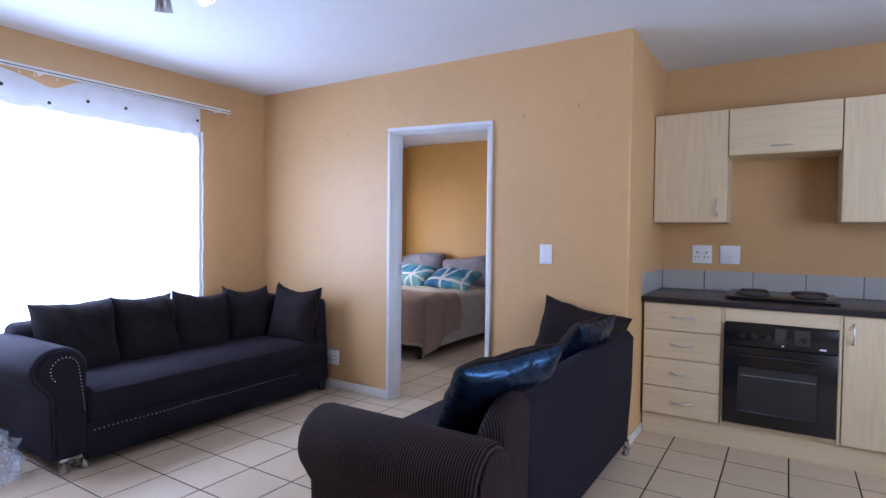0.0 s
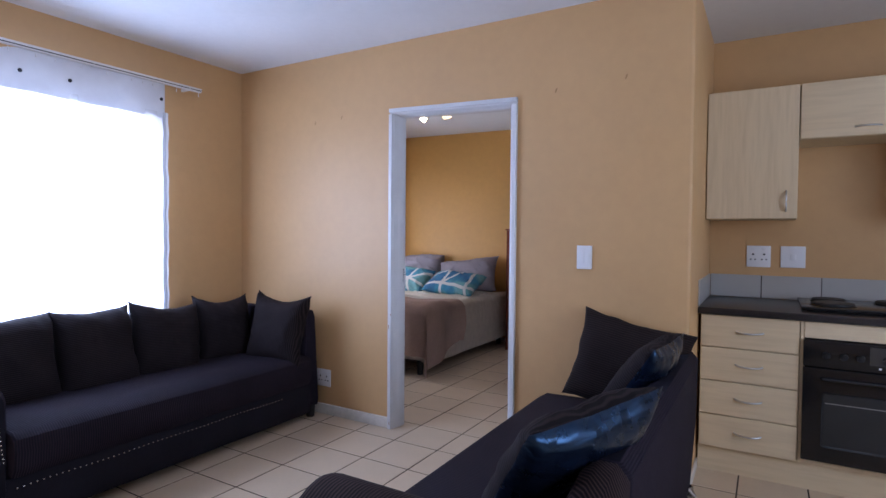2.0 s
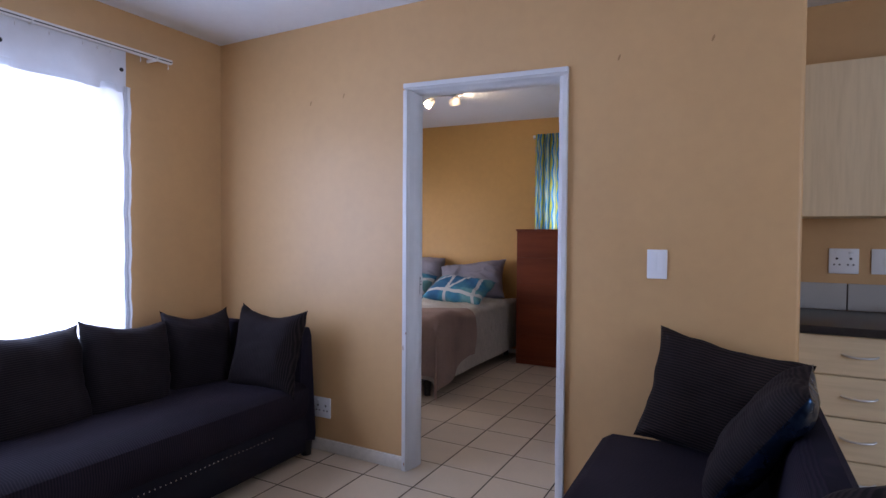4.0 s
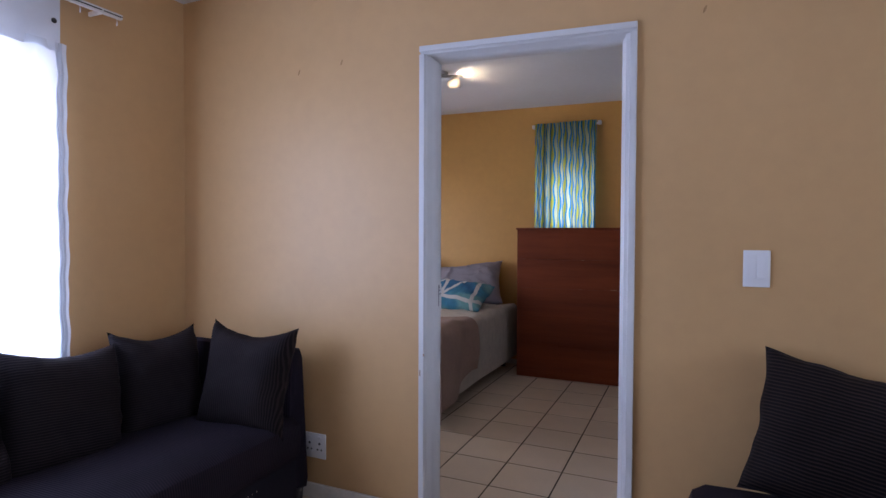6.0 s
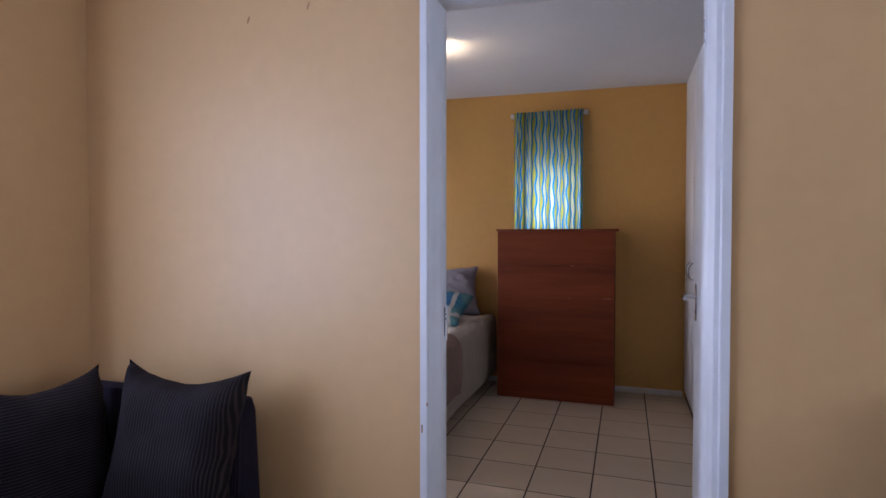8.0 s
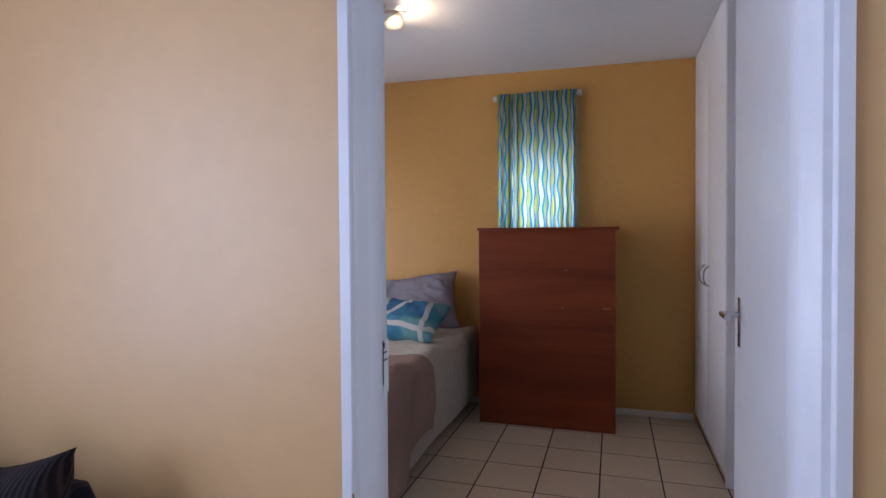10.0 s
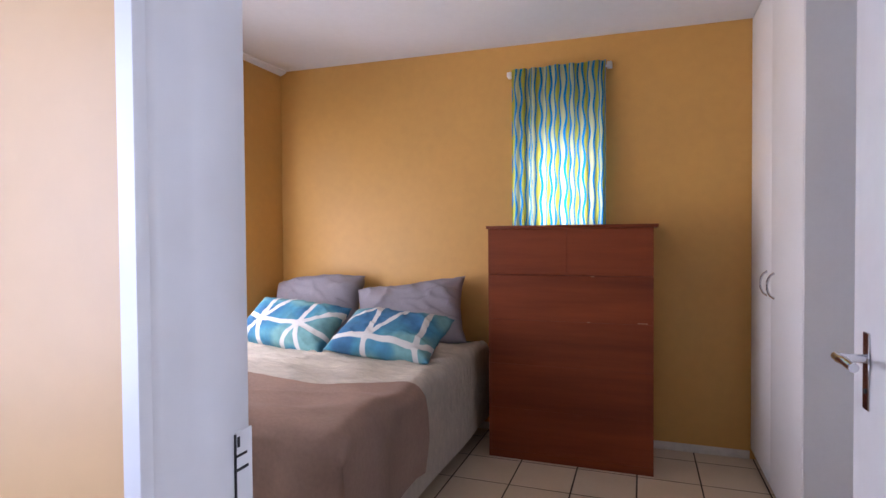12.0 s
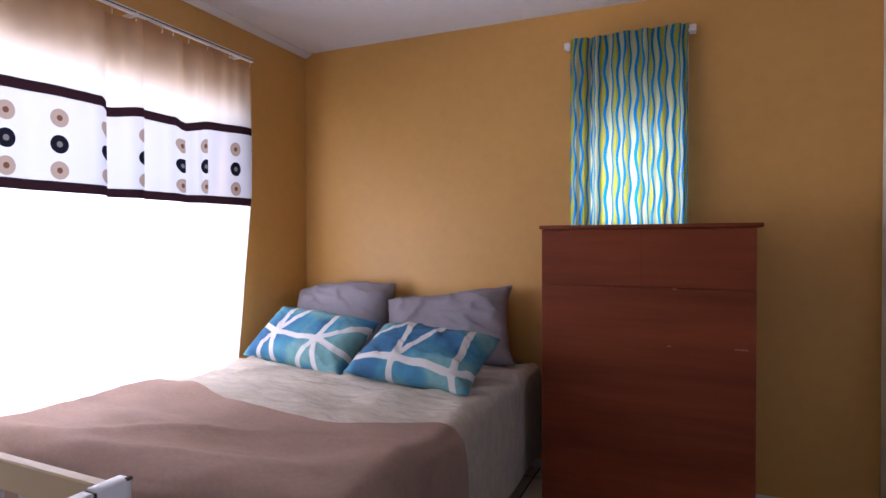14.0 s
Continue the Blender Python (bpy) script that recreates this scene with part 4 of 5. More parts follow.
wall_switch()
socket("wall_socket", -3.230, -3.105, 0.195, 0.315, YD, "white double socket low on the tan wall")
socket("wall_socket", -0.602, -0.473, 1.088, 1.219, YK, "white double socket above the kitchen splashback")
iso = plate("isolator_switch", -0.422, -0.295, 1.090, 1.219, YK, "white isolator switch above the kitchen splashback", "switch")
bm = B()
box(bm, -0.372, -0.345, YK - 0.014, YK - 0.008, 1.135, 1.172, 0.002, 2)
part("rocker", bm, PLASTIC, iso)
for x, z in ((-3.017, 2.063), (-3.26, 2.045), (-1.50, 2.06), (-1.13, 2.085)):
    bm = B()
    bmesh.ops.create_uvsphere(bm, u_segments=8, v_segments=6, radius=0.008, matrix=Matrix.Translation((x, YD, z)) @ pose(0, 0, 0, 0, 20, 0) @ Matrix.Diagonal((0.55, 0.25, 1.8, 1)))
    solid("wall_plug_mark", bm, surface("filler mark", (0.40, 0.235, 0.105), 0.9), "small filled screw hole in the tan wall", "mark", group="screw holes over the sofa", place=(x, YD, z))


def spot_bar(place, heads, label, yaw=0.0, bulb=BULB):
    """A ceiling bar with swivelling spot heads: (offset along the bar, direction, lit)."""
    x, y, z = place
    t = thing("spot_lamp", place, label, "ceiling lamp")
    bm = B()
    rod(bm, (x, y, z), (x, y, z - 0.022), 0.06, 20, 0.05)
    part("rose", bm, STEEL, t)
    bm = B()
    ends = [Vector((x + k * math.cos(yaw), y + k * math.sin(yaw), z - 0.028)) for k in (-0.17, 0.17)]
    tube(bm, ends, 0.009, 10)
    part("bar", bm, STEEL, t)
    for k, d, lit in heads:
        p = Vector((x + k * math.cos(yaw), y + k * math.sin(yaw), z - 0.035))
        d = Vector(d).normalized()
        bm = B()
        tube(bm, [p, p - Vector((0, 0, 0.03)), p - Vector((0, 0, 0.045)) + d * 0.01], 0.006, 8)
        arm = part("arm", bm, STEEL, t)
        c = p - Vector((0, 0, 0.048))
        bm = B()
        q = d.to_track_quat("Z", "Y")
        bell = [(-0.048, 0.006), (-0.046, 0.018), (-0.036, 0.028), (-0.018, 0.034), (0.010, 0.038), (0.036, 0.041), (0.042, 0.045)]
        rings = [[bm.verts.new(c + q @ Vector((r * math.cos(a), r * math.sin(a), h))) for a in (2 * math.pi * n / 20 for n in range(20))] for h, r in bell]
        for ra, rb in zip(rings, rings[1:]):
            for n in range(20):
                bm.faces.new((ra[n], ra[(n + 1) % 20], rb[(n + 1) % 20], rb[n]))
        bm.faces.new(rings[0][::-1])
        bmesh.ops.solidify(bm, geom=list(bm.faces), thickness=0.002)
        part("shade", bm, STEEL, t, "satin steel spot shade")
        bm = B()
        bmesh.ops.create_uvsphere(bm, u_segments=14, v_segments=10, radius=0.027, matrix=Matrix.Translation(c + d * 0.013))
        part("bulb", bm, bulb if lit else BULB_OFF, t, "glowing warm bulb" if lit else "")


spot_bar((-2.56, 1.64, ZC), [(-0.12, (-0.3, 0.25, -0.9), False), (0.12, (0.8, -0.35, 0.10), True)], "ceiling spot bar with two swivel heads in the living room", 0.3)

# ---- kitchen ----


def bow_handle(p0, p1, out, r=0.0045):
    p0, p1, out = Vector(p0), Vector(p1), Vector(out)
    pts = [p0 + (p1 - p0) * s + out * (4 * s * (1 - s)) ** 0.6 for s in (k / 10 for k in range(11))]
    return tube(B(), pts, r, 8)


YB = 3.71  # front of the base units


def carcass(t, x0, x1, y0, y1, z0, z1, mat):
    bm = B()
    box(bm, x0, x1, y0, y1, z0, z1)
    return part("body", bm, mat, t)


def drawer_unit():
    x0, x1 = -0.795, -0.342
    t = thing("drawer_unit", ((x0 + x1) / 2, 4.0, 0), "pale maple kitchen unit with four drawers", "cabinet", "kitchen base units")
    carcass(t, x0, x1, YB + 0.019, YK - 0.012, 0.14, 0.856, MAPLE)
    for z0, z1 in ((0.688, 0.856), (0.508, 0.682), (0.326, 0.502), (0.147, 0.320)):
        bm = B()
        box(bm, x0 + 0.003, x1 - 0.003, YB, YB + 0.017, z0, z1, 0.0015)
        d = part("drawer", bm, MAPLE_X, t)
        zc = (z0 + z1) / 2 + 0.005
        part("handle", bow_handle((-0.625, YB, zc), (-0.500, YB, zc), (0, -0.026, -0.006)), SATIN, d, "bowed chrome handle")


def cupboard(x0, x1, hx):
    t = thing("base_cupboard", ((x0 + x1) / 2, 4.0, 0), "pale maple kitchen base cupboard with a plain door", "cabinet", "kitchen base units")
    carcass(t, x0, x1, YB + 0.019, YK - 0.012, 0.14, 0.856, MAPLE)
    bm = B()
    box(bm, x0 + 0.003, x1 - 0.003, YB, YB + 0.017, 0.143, 0.856, 0.0015)
    d = part("door", bm, MAPLE, t)
    part("handle", bow_handle((hx, YB, 0.70), (hx, YB, 0.815), (0, -0.026, 0)), SATIN, d, "bowed chrome handle")


def oven():
    x0, x1 = -0.332, 0.246
    t = thing("oven_unit", ((x0 + x1) / 2, 4.0, 0), "pale maple housing round the built-in oven", "cabinet", "kitchen base units")
    bm = B()
    box(bm, x0 - 0.008, x0 + 0.008, YB + 0.006, YK - 0.012, 0.14, 0.856)
    part("side_panel", bm, MAPLE, t)
    bm = B()
    box(bm, x1 - 0.008, x1 + 0.006, YB + 0.006, YK - 0.012, 0.14, 0.856)
    part("side_panel", bm, MAPLE, t)
    bm = B()
    box(bm, x0 + 0.009, x1 - 0.009, YB, YB + 0.017, 0.776, 0.856, 0.0015)
    part("top_panel", bm, MAPLE_X, t)
    bm = B()
    box(bm, x0 + 0.009, x1 - 0.009, YB + 0.02, YK - 0.02, 0.14, 0.168)
    part("shelf", bm, MAPLE, t)
    o = thing("oven", ((x0 + x1) / 2, YB, 0.17), "black built-in electric oven with a glass door", "oven")
    a, b = x0 + 0.004, x1 - 0.012
    bm = B()
    box(bm, x0 + 0.012, x1 - 0.012, YB + 0.004, YK - 0.06, 0.170, 0.770)
    part("body", bm, ENAMEL, o)
    bm = B()
    box(bm, a, b, YB - 0.020, YB + 0.003, 0.640, 0.768, 0.003, 2)
    pnl = part("control_panel", bm, ENAMEL, o, "glossy black control panel")
    for k, x in enumerate((-0.235, -0.165, -0.10, 0.0, 0.075)):
        bm = B()
        rod(bm, (x, YB - 0.0205, 0.700), (x, YB - 0.040, 0.700), 0.018, 18, 0.015)
        box(bm, x - 0.003, x + 0.003, YB - 0.046, YB - 0.038, 0.686, 0.714, 0.001)
        part("knob", bm, BLACK, pnl)
    for x, w in ((0.150, 0.030), (-0.03, 0.010)):
        bm = B()
        box(bm, x, x + w, YB - 0.0215, YB - 0.0195, 0.655, 0.664)
        part("mark", bm, PLASTIC, pnl, "small pale printed bar")
    # grey patches imitate the room's upright reflections in the glossy panel
    for x, w in ((-0.055, 0.07), (0.040, 0.085)):
        bm = B()
        box(bm, x - 0.01, x + w - 0.02, YB - 0.0213, YB - 0.0197, 0.672, 0.758)
        part("trim", bm, surface("dull grey reflection patch", (0.07, 0.07, 0.07), 0.30, 0.5, big=0.15), pnl, "grey patch in place of a bright reflection on the panel")
    bm = B()
    box(bm, a, b, YB - 0.022, YB + 0.003, 0.172, 0.634, 0.004, 2)
    dr = part("oven_door", bm, ENAMEL, o)
    bm = B()
    box(bm, -0.250, 0.150, YB - 0.0245, YB - 0.0215, 0.250, 0.520, 0.010)
    part("window", bm, OVEN_GLASS, dr, "dark glass oven window")
    bm = B()
    tube(bm, [(-0.25, YB - 0.022, 0.585), (-0.25, YB - 0.048, 0.588), (0.165, YB - 0.048, 0.588), (0.165, YB - 0.022, 0.585)], 0.009, 8)
    part("handle", bm, ENAMEL, dr, "black bar handle")
    bm = B()
    box(bm, -0.235, 0.135, YB - 0.0252, YB - 0.0242, 0.465, 0.469)
    part("shelf_line", bm, surface("grey shelf bar", (0.22, 0.23, 0.23), 0.4), dr)


drawer_unit()
oven()
cupboard(0.254, 0.704, 0.300)
cupboard(0.708, 1.158, 1.10)
cupboard(1.162, 1.612, 1.21)
bm = B()
box(bm, -0.80, 1.612, 3.755, 3.772, 0.0, 0.139)
solid("plinth", bm, MAPLE_X, "pale maple plinth under the kitchen units", "plinth", place=(0.4, 3.76, 0))
bm = B()
box(bm, XN + 0.002, 1.62, 3.685, YK - 0.002, 0.860, 0.896, 0.006, 3)
solid("worktop", bm, GRANITE, "dark speckled laminate worktop", "worktop", place=(0.4, 4.0, 0.86))


def hob():
    t = thing("hob", (-0.04, 4.05, 0.896), "black electric hob with solid plates", "hob")
    bm = B()
    box(bm, -0.335, 0.245, 3.79, 4.275, 0.904, 0.922, 0.006, 2)
    box(bm, -0.31, 0.22, 3.815, 4.25, 0.896, 0.905)
    part("hob_tray", bm, ENAMEL, t)
    for x, y, r in ((-0.195, 3.92, 0.095), (0.105, 3.92, 0.078), (-0.195, 4.15, 0.078), (0.105, 4.15, 0.095)):
        bm = B()
        rod(bm, (x, y, 0.922), (x, y, 0.934), r, 28)
        rod(bm, (x, y, 0.934), (x, y, 0.938), r * 0.96, 28, r * 0.92)
        p = part("hot_plate", bm, BLACK, t)
        bm = B()
        tube(bm, [(x + r * 1.03 * math.cos(a), y + r * 1.03 * math.sin(a), 0.925) for a in (2 * math.pi * k / 28 for k in range(29))], 0.004, 6)
        part("ring", bm, ENAMEL, p)


hob()


def upper(x0, x1, z0, z1, label, handle):
    t = thing("wall_cupboard", ((x0 + x1) / 2, 4.18, z0), label, "cabinet", "kitchen wall units")
    carcass(t, x0, x1, 4.019, YK - 0.001, z0, z1, MAPLE)
    bm = B()
    box(bm, x0 + 0.002, x1 - 0.002, 4.0, 4.017, z0 + 0.002, z1 - 0.001, 0.0015)
    d = part("door", bm, MAPLE if z1 - z0 > 0.5 else MAPLE_X, t)
    part("handle", bow_handle(*handle), SATIN, d, "bowed chrome handle")


upper(-0.806, -0.356, 1.375, 2.102, "tall pale maple wall cupboard beside the nib wall", ((-0.410, 4.0, 1.415), (-0.410, 4.0, 1.528), (0, -0.026, 0)))
upper(-0.353, 0.244, 1.803, 2.102, "low pale maple wall cupboard above the hob", ((-0.113, 4.0, 1.850), (-0.003, 4.0, 1.850), (0, -0.026, 0)))
upper(0.247, 0.697, 1.375, 2.102, "tall pale maple wall cupboard beside the low one", ((0.65, 4.0, 1.415), (0.65, 4.0, 1.528), (0, -0.026, 0)))
upper(0.700, 1.150, 1.375, 2.102, "tall pale maple wall cupboard at the row's far end", ((0.75, 4.0, 1.415), (0.75, 4.0, 1.528), (0, -0.026, 0)))

splash = thing("splashback", (0.4, YK, 0.896), "single row of pale grey glazed wall tiles", "splashback", kind="structure")
bm = B()
box(bm, XN + 0.008, 1.62, YK - 0.006, YK - 0.0005, 0.897, 1.035)
part("grout", bm, GROUT, splash)
for x0, x1 in [(-0.800, -0.522)] + [(-0.5165 + 0.3055 * k, -0.2145 + 0.3055 * k) for k in range(7)]:
    bm = B()
    box(bm, x0, x1, YK - 0.0105, YK - 0.004, 0.898, 1.037, 0.0015)
    part("tile", bm, SPLASH, splash)
bm = B()
box(bm, XN + 0.0005, XN + 0.0075, 3.70, 4.345, 0.898, 1.037, 0.0015)
part("tile", bm, SPLASH, splash)

# ---- bedroom ----


def drop(s, w, r):
    """Where a cloth laid over a width w with edges of radius r goes at the flat measure s from its start: (along, down)."""
    q = math.pi * r / 2
    for over, edge, sign in ((s - (w - r), w - r, 1), (r - s, r, -1)):
        if over > 0:
            if over < q:
                a = over / r
                return edge + sign * r * math.sin(a), r * (1 - math.cos(a))
            return edge + sign * r, r + over - q
    return s, 0.0


def drape(x0, x1, y0, y1, ztop, s0, s1, t0, t1, r, seed, wave=0.010, floor_z=0.03, n=90, m=80, thick=0.006, rumple=0.004, edge=None, crease=0.0, hem=None, folds=0.0):
    """Cloth over a block: s runs across (x), t along (y); what lies past the edges hangs down in soft folds."""
    bm = B()
    rows = []
    for i in range(n + 1):
        row = []
        for j in range(m + 1):
            s, t = s0 + (s1 - s0) * i / n, t0 + (t1 - t0) * j / m
            if edge:
                t += edge(s) * j / m
            if hem:
                s += hem(t) * (i / n) ** 3
            a, da = drop(s, x1 - x0, r)
            b, db = drop(t, y1 - y0, r)
            hang = min(1.0, (da + db) / 0.25)
            f = wave * hang * (math.sin(11 * t + seed + 2 * math.sin(3 * t)) if da > db else math.sin(12 * s + seed + 1.5 * math.sin(4 * s)))
            ox = (f if da > r * 0.8 else 0) * (1 if s > (x1 - x0) / 2 else -1)
            oy = -f if db > r * 0.8 else 0
            top = (1 - hang) * (0.020 * noise.noise(Vector(((x0 + s) * 1.6, (y0 + t) * 4, 3))) + rumple * noise.noise(Vector((s * 5, t * 9, seed))) + 0.6 * rumple * noise.noise(Vector((s * 14, t * 22, seed))))
            if folds:
                top += (1 - hang) * folds * max(0.0, 1 - 2.6 * abs(noise.noise(Vector((s * 0.8 + t * 0.7, t * 3.2 - s * 1.1, 8))))) ** 1.5
            if crease and t > 0.72:
                top += (1 - hang) * crease * max(0.0, 1 - 5 * abs(noise.noise(Vector((s * 1.6 + t * 1.5, t * 6.5 - s * 2.4, 5))))) * min(1.0, (t - 0.72) * 5)
            z = max(floor_z, ztop - da - db * (0.55 if da > r else 1.0) + top)
            row.append(bm.verts.new((x0 + a + ox, y0 + b + oy, z)))
        rows.append(row)
    for i in range(n):
        for j in range(m):
            bm.faces.new((rows[i][j], rows[i + 1][j], rows[i + 1][j + 1], rows[i][j + 1]))
    bmesh.ops.solidify(bm, geom=list(bm.faces), thickness=-thick)
    return bm


BX0, BX1, BY0, BY1, BZ = -4.53, -3.075, 4.51, 6.39, 0.600


def bed():
    t = thing("bed", ((BX0 + BX1) / 2, 5.45, 0), "double bed with a teal mattress pushed into the corner", "bed")
    bm = B()
    box(bm, BX0 + 0.02, BX1 - 0.02, BY0 + 0.02, BY1, 0.13, 0.36, 0.02, 2)
    part("base", bm, PLAIN_DARK, t)
    bm = B()
    box(bm, BX0, BX1, BY0, BY1, 0.362, BZ - 0.008, 0.05, 4)
    part("mattress", bm, TEAL, t, "teal mattress")
    for x in (BX0 + 0.1, BX1 - 0.1):
        for y in (BY0 + 0.1, BY1 - 0.1):
            bm = B()
            rod(bm, (x, y, 0), (x, y, 0.13), 0.025, 12, 0.032)
            part("leg", bm, BLACK, t)


bed()
w, l = BX1 - BX0, BY1 - BY0
solid("bed_cover", drape(BX0 - 0.012, BX1 + 0.024, BY0 - 0.012, BY1, BZ + 0.020, -0.12, w + 0.036 + 0.48, -0.44, l - 0.25, 0.06, 1, wave=0.005, rumple=0.010, n=150, m=190, crease=0.018, edge=lambda s: 0.235 * min(1.0, max(0.0, (s - w + 0.10) / 0.20))), SHEET, "rumpled beige cover over the double bed", "bed cover", place=(-3.8, 5.4, 0.13), sharp=80)
solid("blanket", drape(BX0 - 0.060, BX1 + 0.062, BY0 - 0.062, BY1, BZ + 0.036, -0.10, w + 0.122 + 0.42, -0.40, 0.62, 0.075, 4, wave=0.026, rumple=0.005, n=120, m=84, folds=0.028,
    edge=lambda s: 0.10 * math.exp(-((s - 0.10) / 0.30) ** 2) - 0.085 * math.exp(-((s - 0.85) / 0.36) ** 2) - 0.035 * math.exp(-((s - 1.22) / 0.22) ** 2) + 0.09 * math.exp(-((s - 1.75) / 0.3) ** 2),
    hem=lambda t: 0.13 - 0.20 * min(1.0, max(0.0, t / 0.6))), BLANKET, "brown fleece blanket across the foot of the bed", "blanket", place=(-3.8, 4.8, 0.03), sharp=80)

GP = "pillows on the double bed"
cushion("grey_pillow", 0.70, 0.47, 0.23, GREY_PILLOW, lean(-4.25, 6.20, 0.770, -90, 28, 6), "plump grey cotton pillow against the wall", "pillow", GP, 21, ears=0.085, wrinkle=0.008, sag=-0.045, n=44, crease=0.020)
cushion("grey_pillow", 0.75, 0.47, 0.20, GREY_PILLOW, lean(-3.53, 6.17, 0.775, -87, 33, 9), "plump grey cotton pillow against the wall", "pillow", GP, 22, ears=0.09, wrinkle=0.008, n=44, crease=0.020)
cushion("blue_pillow", 0.75, 0.37, 0.17, BLUE_A, lean(-4.185, 5.82, 0.735, -97, 49, -4), "blue and white patterned pillow lying in front of a grey one", "pillow", GP, 23, ears=0.06, wrinkle=0.008, n=44, crease=0.010)
cushion("blue_pillow", 0.645, 0.38, 0.16, BLUE_B, lean(-3.440, 5.690, 0.734, -90, 62, -5), "blue and white patterned pillow lying in front of a grey one", "pillow", GP, 24, ears=0.06, wrinkle=0.008, n=44, crease=0.012)


def chest():
    x0, x1, y0, y1, h = -2.955, -2.061, 6.0, 6.415, 1.335
    t = thing("chest_of_drawers", (-2.52, 6.2, 0), "tall red-brown veneered chest of drawers without handles", "chest of drawers")
    bm = B()
    box(bm, x0 + 0.002, x1 - 0.002, y0 + 0.018, y1, 0.0, h - 0.018)
    part("body", bm, CHERRY, t)
    bm = B()
    box(bm, x0 - 0.010, x1 + 0.024, y0 - 0.012, y1, h - 0.017, h, 0.003, 2)
    part("top", bm, CHERRY, t, "thin overhanging veneered top")
    xm = (x0 + x1) / 2
    rows = [(1.058, 1.316, 2), (0.8005, 1.0555, 1), (0.5455, 0.800, 1), (0.2905, 0.545, 1), (0.045, 0.290, 1)]
    for z0, z1, n in rows:
        for k in range(n):
            a = x0 + (x1 - x0) * k / n
            b = x0 + (x1 - x0) * (k + 1) / n
            bm = B()
            box(bm, a + 0.0002, b - 0.0002, y0, y0 + 0.017, z0, z1, 0.0006)
            part("drawer", bm, CHERRY, t)
    bm = B()
    box(bm, x0, x1, y0 + 0.001, y0 + 0.017, 0.0, 0.0435)
    part("plinth", bm, CHERRY, t)
    for x, z, wd in ((-2.14, 0.805, 0.050), (-2.38, 1.050, 0.018), (-2.40, 0.80, 0.014)):
        bm = B()
        box(bm, x, x + wd, y0 - 0.0012, y0 + 0.001, z, z + 0.005)
        part("chip", bm, CHIP, t, "pale chip in the veneer")


chest()


def wardrobe():
    x0, x1, y0, y1 = -1.54, -0.932, 5.36, YF - 0.002
    t = thing("wardrobe", (-1.24, 5.9, 0), "built-in white wardrobe with two tall doors", "wardrobe")
    bm = B()
    box(bm, x0 + 0.019, x1, y0 + 0.012, y1, 0.06, ZC - 0.020)
    part("body", bm, MELAMINE, t)
    bm = B()
    box(bm, x0 + 0.001, x1, y0, y0 + 0.0115, 0.0, ZC - 0.020, 0.002)
    part("end_panel", bm, MELAMINE, t)
    bm = B()
    box(bm, x0 + 0.030, x1, y0 + 0.013, y1, 0.0, 0.058)
    part("plinth", bm, surface("grey kick board", (0.30, 0.27, 0.24), 0.7, big=0.1), t, "grey kick board")
    ym = 5.925
    for a, b, hy in ((y0 + 0.018, ym - 0.0015, ym - 0.078), (ym + 0.0015, y1 - 0.004, ym + 0.078)):
        bm = B()
        box(bm, x0, x0 + 0.017, a, b, 0.062, ZC - 0.022, 0.0025, 2)
        d = part("door", bm, MELAMINE, t)
        s = 1 if hy > ym else -1
        pts = [(x0 - 0.001 - 0.030 * (4 * k * (1 - k)) ** 0.6, hy, 0.975 + 0.118 * k) for k in (i / 10 for i in range(11))]
        part("handle", tube(B(), pts, 0.0055, 8), CHROME, d, "bowed chrome handle")


wardrobe()


def far_curtain():
    c = thing("striped_curtain", (-2.6, 6.37, 1.0), "short green and blue wavy striped curtain", "curtain")
    part("cloth", curtain_bm(-2.89, -2.322, 0.98, 2.322, 6.350, 5, 0.021, 9, 130, 26, axis="x", hem=0.0), STRIPED, c, "", 80)
    r = thing("curtain_rod", (-2.6, 6.385, 2.305), "thin white curtain rod on end brackets", "curtain rod")
    bm = B()
    rod(bm, (-2.925, 6.385, 2.303), (-2.290, 6.385, 2.293), 0.0085, 12)
    part("rod", bm, PLASTIC, r)
    for x in (-2.913, -2.302):
        bm = B()
        box(bm, x - 0.015, x + 0.015, 6.372, YF - 0.001, 2.286, 2.318, 0.004, 2)
        part("bracket", bm, PLASTIC, r)


far_curtain()


